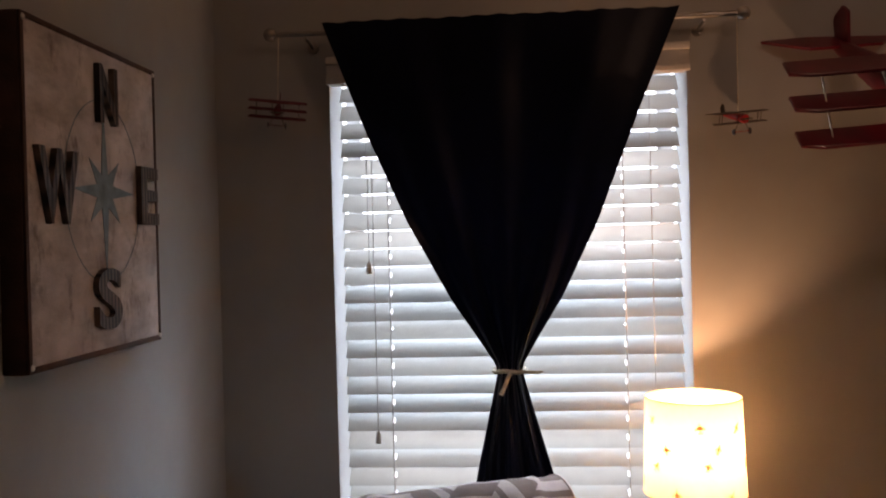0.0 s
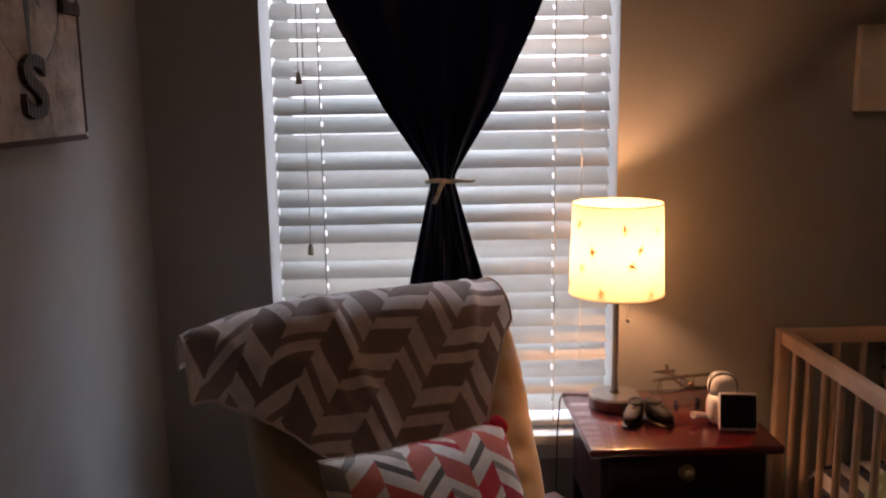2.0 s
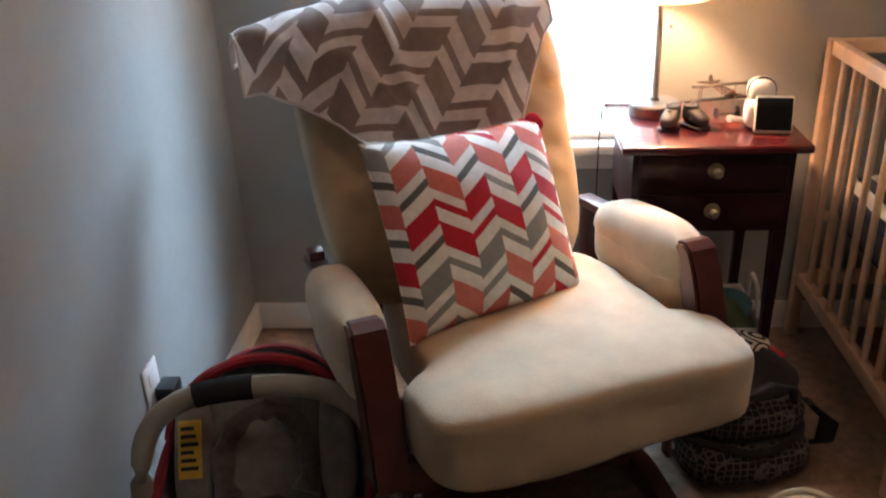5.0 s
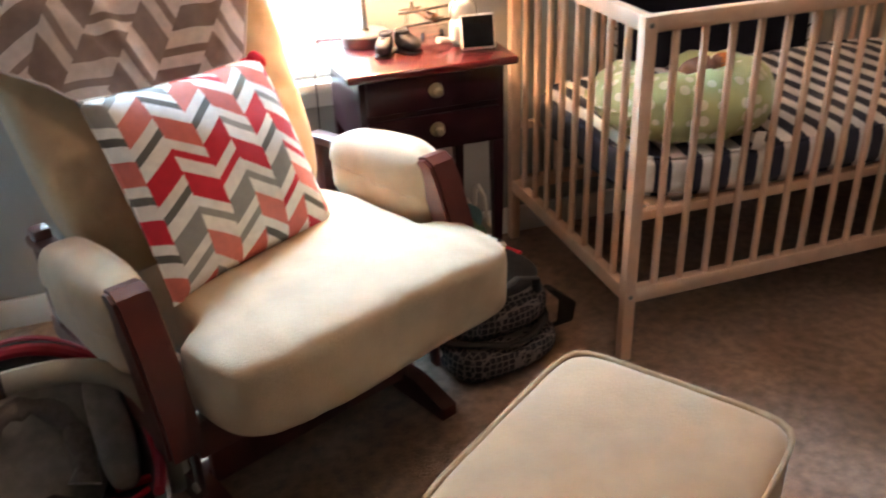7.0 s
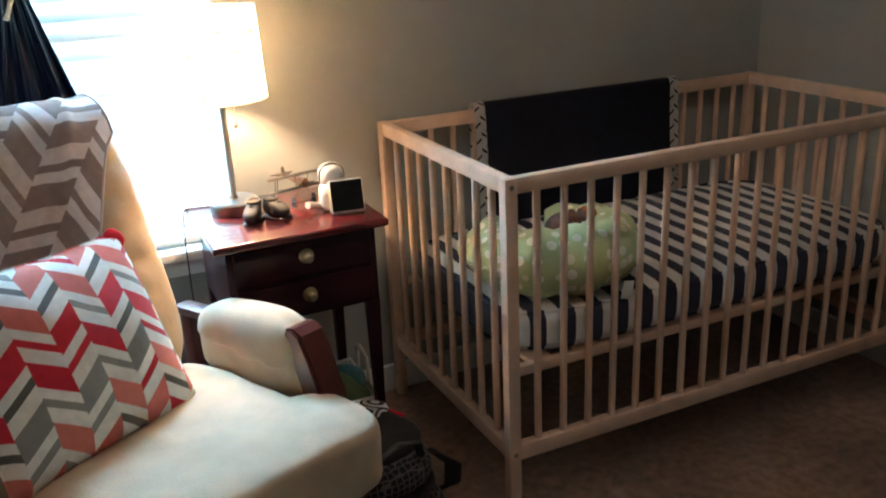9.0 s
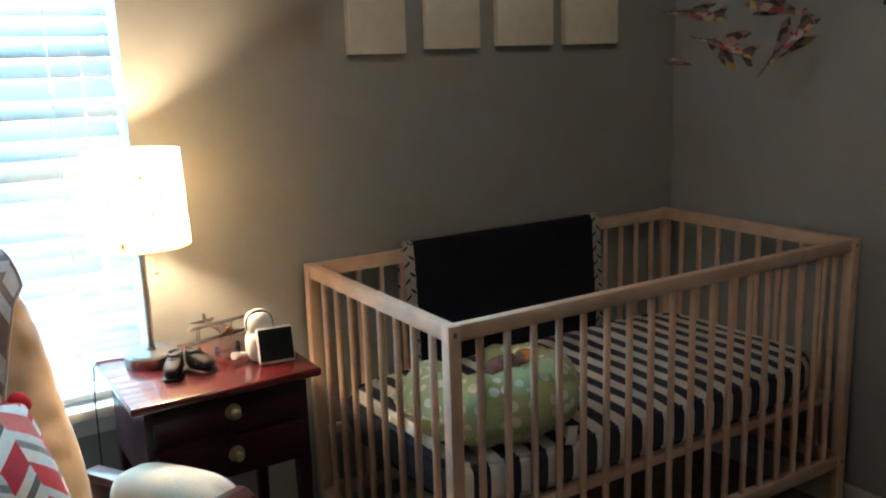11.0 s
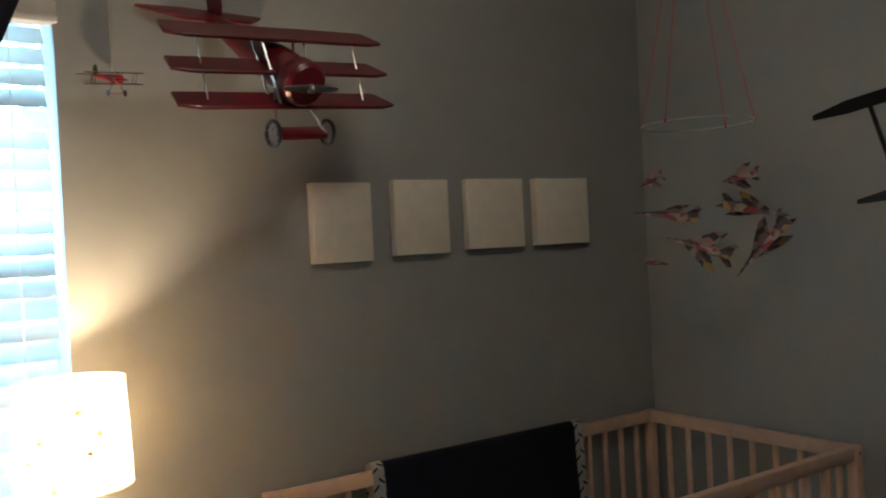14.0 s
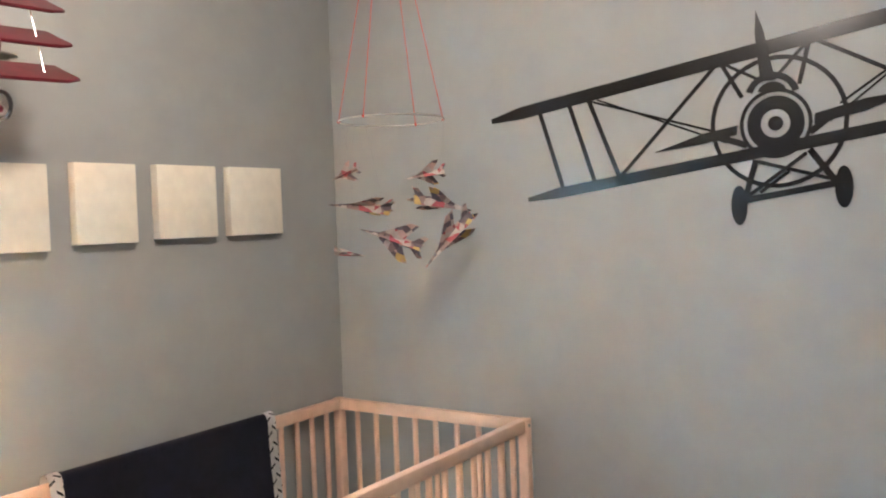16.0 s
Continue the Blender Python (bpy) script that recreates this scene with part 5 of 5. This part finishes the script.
def dart(pos, m, size):
    """A folded paper jet, nose towards +x of its own: body, swept wings, tail and fin."""
    bm = bmesh.new()
    L, W, K = size * 1.24, size * 0.40, size * 0.13
    sheets = [((0.5, 0, 0), (-0.5, 0.05, 0.02), (-0.46, 0, -K / L)), ((0.5, 0, 0), (-0.46, 0, -K / L), (-0.5, -0.05, 0.02)),
              ((0.5, 0, 0), (-0.1, 0.07, 0.05), (-0.5, 0.05, 0.02)), ((0.5, 0, 0), (-0.5, -0.05, 0.02), (-0.1, -0.07, 0.05)),
              ((-0.44, 0, 0), (-0.52, 0, 0.20), (-0.30, 0, 0.03))]
    for q in (1, -1):
        sheets += [((0.20, 0.03 * q, 0.01), (-0.22, W / L * q, 0.03), (-0.36, W / L * q, 0.03), (-0.18, 0.03 * q, 0.01)),
                   ((-0.30, 0.03 * q, 0.02), (-0.48, 0.19 * q, 0.05), (-0.55, 0.17 * q, 0.05), (-0.46, 0.03 * q, 0.02))]
    for f in sheets:
        bm.faces.new([bm.verts.new((px * L, py * L, pz * L)) for px, py, pz in f])
    bmesh.ops.remove_doubles(bm, verts=bm.verts, dist=0.0002)
    bmesh.ops.solidify(bm, geom=bm.faces[:], thickness=0.0008)
    o = part("paper_plane", bm, PRINT, mo, "folded printed paper plane", False)
    o.matrix_local = Matrix.Translation(pos) @ m
    top = Vector((pos.x, pos.y, MC.z))
    d = Vector((top.x - MC.x, top.y - MC.y, 0))
    top = MC + d.normalized() * MR if d.length > 1e-4 else MC
    part("thread", rod(bmesh.new(), pos, top, 0.00012, n=4), GREYSHELL, mo)


AWAY = Vector((0.803, 0.596, 0))
for x, y, z, dep, rz, ry, rx, size in (
        (2.168, 1.872, 1.555, 0.06, 140, 10, 60, 0.100), (2.205, 1.838, 1.468, 0.0, -40, 14, -30, 0.150), (2.221, 1.837, 1.365, -0.03, 120, 48, 40, 0.165),
        (2.120, 1.968, 1.375, -0.06, 128, -20, 70, 0.150), (2.064, 2.030, 1.468, 0.0, 130, -6, 25, 0.145), (2.028, 2.060, 1.565, 0.07, 100, 20, 80, 0.075), (2.052, 2.070, 1.332, 0.08, -50, 10, 15, 0.075)):
    dart(Vector((x + 0.010, y + 0.008, z)) + AWAY * dep, pose(0, 0, 0, 0, 0, rz) @ pose(0, 0, 0, 0, ry) @ pose(0, 0, 0, rx), size)

# ---- plane decal on the wall ----
dc = thing("plane_decal", "black vinyl vintage biplane decal on the grey wall", "wall decal", pose(0, 0.010, -0.006))
HUB = Vector((0.961, 1.639))
WD = Vector((-1.0, 0.139)).normalized()
WN = Vector((0.139, 1.0)).normalized()
DM = Matrix(((0, 0, -1, XR), (1, 0, 0, 0), (0, 1, 0, 0), (0, 0, 0, 1)))


def flip(p):
    q = Vector(p) - HUB
    return HUB + WD * -(q @ WD) + WN * (q @ WN)


LAYER = [0.0010]


def shape(name, pts):
    """Each piece of vinyl lies a hair above the one before."""
    LAYER[0] += 0.00008
    part(name, outline(bmesh.new(), [(p[0], p[1]) for p in pts], LAYER[0], DM), DECAL, dc, smooth=False)


def stroke(name, a, b, w0, w1=None, both=True):
    w1 = w0 if w1 is None else w1
    for q in ((False, True) if both else (False,)):
        p0, p1 = (flip(a), flip(b)) if q else (Vector(a), Vector(b))
        d = (p1 - p0).normalized()
        nn = Vector((-d.y, d.x))
        shape(name, [p0 + nn * w0 / 2, p1 + nn * w1 / 2, p1 - nn * w1 / 2, p0 - nn * w0 / 2])


def ring(name, c, r0, r1, a0=0, a1=360, squash=1.0):
    n_ = 40
    LAYER[0] += 0.00008
    hz = LAYER[0]
    bm = bmesh.new()
    full = a1 - a0 >= 360
    vs = []
    for i in range(n_ if full else n_ + 1):
        a = radians(a0 + (a1 - a0) * i / n_)
        vs.append([bm.verts.new((c[0] + r * math.cos(a), c[1] + r * squash * math.sin(a), h)) for r, h in ((r0, 0.0), (r0, hz), (r1, hz), (r1, 0.0))])
    pairs = list(zip(vs, vs[1:])) + ([(vs[-1], vs[0])] if full else [])
    for p, q in pairs:
        for k in range(4):
            bm.faces.new((p[k], p[(k + 1) % 4], q[(k + 1) % 4], q[k]))
    bmesh.ops.transform(bm, matrix=DM, verts=bm.verts)
    part(name, bm, DECAL, dc, smooth=False)


def wing(name, tip, mid, w):
    a, b = Vector(tip), Vector(mid)
    ra, d = flip(a), (b - a).normalized()
    nn = Vector((-d.y, d.x))
    if nn.y < 0:
        nn = -nn
    e = flip(a)
    d2 = (e - a).normalized()
    n2 = Vector((-d2.y, d2.x)) if -d2.x > 0 else Vector((d2.y, -d2.x))
    n2 = n2 if n2.y > 0 else -n2
    shape(name, [a - n2 * w * 0.25, a + d2 * 0.10 - n2 * w * 0.5, e - d2 * 0.10 - n2 * w * 0.5, e - n2 * w * 0.25, e + n2 * w * 0.15, e - d2 * 0.10 + n2 * w * 0.5, a + d2 * 0.10 + n2 * w * 0.5, a + n2 * w * 0.15])


wing("upper_wing", (1.769, 1.717), (0.988, 1.826), 0.036)
wing("lower_wing", (1.654, 1.480), (1.009, 1.563), 0.030)
for a, b in (((1.611, 1.735), (1.539, 1.502)), ((1.517, 1.745), (1.442, 1.514)), ((1.458, 1.752), (1.368, 1.522))):
    stroke("wing_strut", a, b, 0.013)
stroke("brace", (1.103, 1.800), (1.372, 1.525), 0.010)
stroke("wire", (1.458, 1.745), (1.112, 1.632), 0.006)
stroke("wire", (1.430, 1.745), (1.080, 1.600), 0.005)
stroke("cabane_strut", (1.090, 1.800), (1.040, 1.710), 0.011)
stroke("cabane_strut", (1.085, 1.800), (0.990, 1.745), 0.008)
ring("cowl_hoop", (0.957, 1.643), 0.152, 0.163)
ring("cowl_ring", HUB, 0.077, 0.086)
ring("cowl_band", HUB, 0.035, 0.068)
ring("hub_disc", HUB, 0.001, 0.018)
ring("windscreen", (0.968, 1.700), 0.050, 0.066, 20, 165)
ring("windscreen_pad", (0.968, 1.715), 0.002, 0.034, 10, 175, 0.8)
shape("propeller_blade", [(1.003, 1.922), (0.985, 1.870), (0.960, 1.745), (0.995, 1.745), (1.006, 1.865)])
shape("propeller_blade", [(1.272, 1.588), (1.150, 1.600), (1.055, 1.618), (1.052, 1.642), (1.140, 1.628)])
shape("propeller_blade", [(0.650, 1.690), (0.760, 1.650), (0.872, 1.630), (0.870, 1.655), (0.760, 1.680)])
stroke("lower_cowl", (1.095, 1.615), (1.030, 1.590), 0.016)
for c in ((1.052, 1.440), (0.808, 1.476)):
    ring("wheel", c, 0.0005, 0.020, 0, 360, 2.5)
stroke("axle", (1.040, 1.452), (0.820, 1.486), 0.016, both=False)
stroke("gear_leg", (1.009, 1.552), (1.038, 1.452), 0.014, both=False)
stroke("gear_leg", (0.883, 1.570), (0.826, 1.490), 0.016, both=False)
stroke("gear_brace", (1.005, 1.548), (0.840, 1.498), 0.009, both=False)
stroke("gear_brace", (0.890, 1.562), (1.030, 1.462), 0.009, both=False)
stroke("gear_brace", (1.000, 1.470), (0.930, 1.520), 0.008, both=False)

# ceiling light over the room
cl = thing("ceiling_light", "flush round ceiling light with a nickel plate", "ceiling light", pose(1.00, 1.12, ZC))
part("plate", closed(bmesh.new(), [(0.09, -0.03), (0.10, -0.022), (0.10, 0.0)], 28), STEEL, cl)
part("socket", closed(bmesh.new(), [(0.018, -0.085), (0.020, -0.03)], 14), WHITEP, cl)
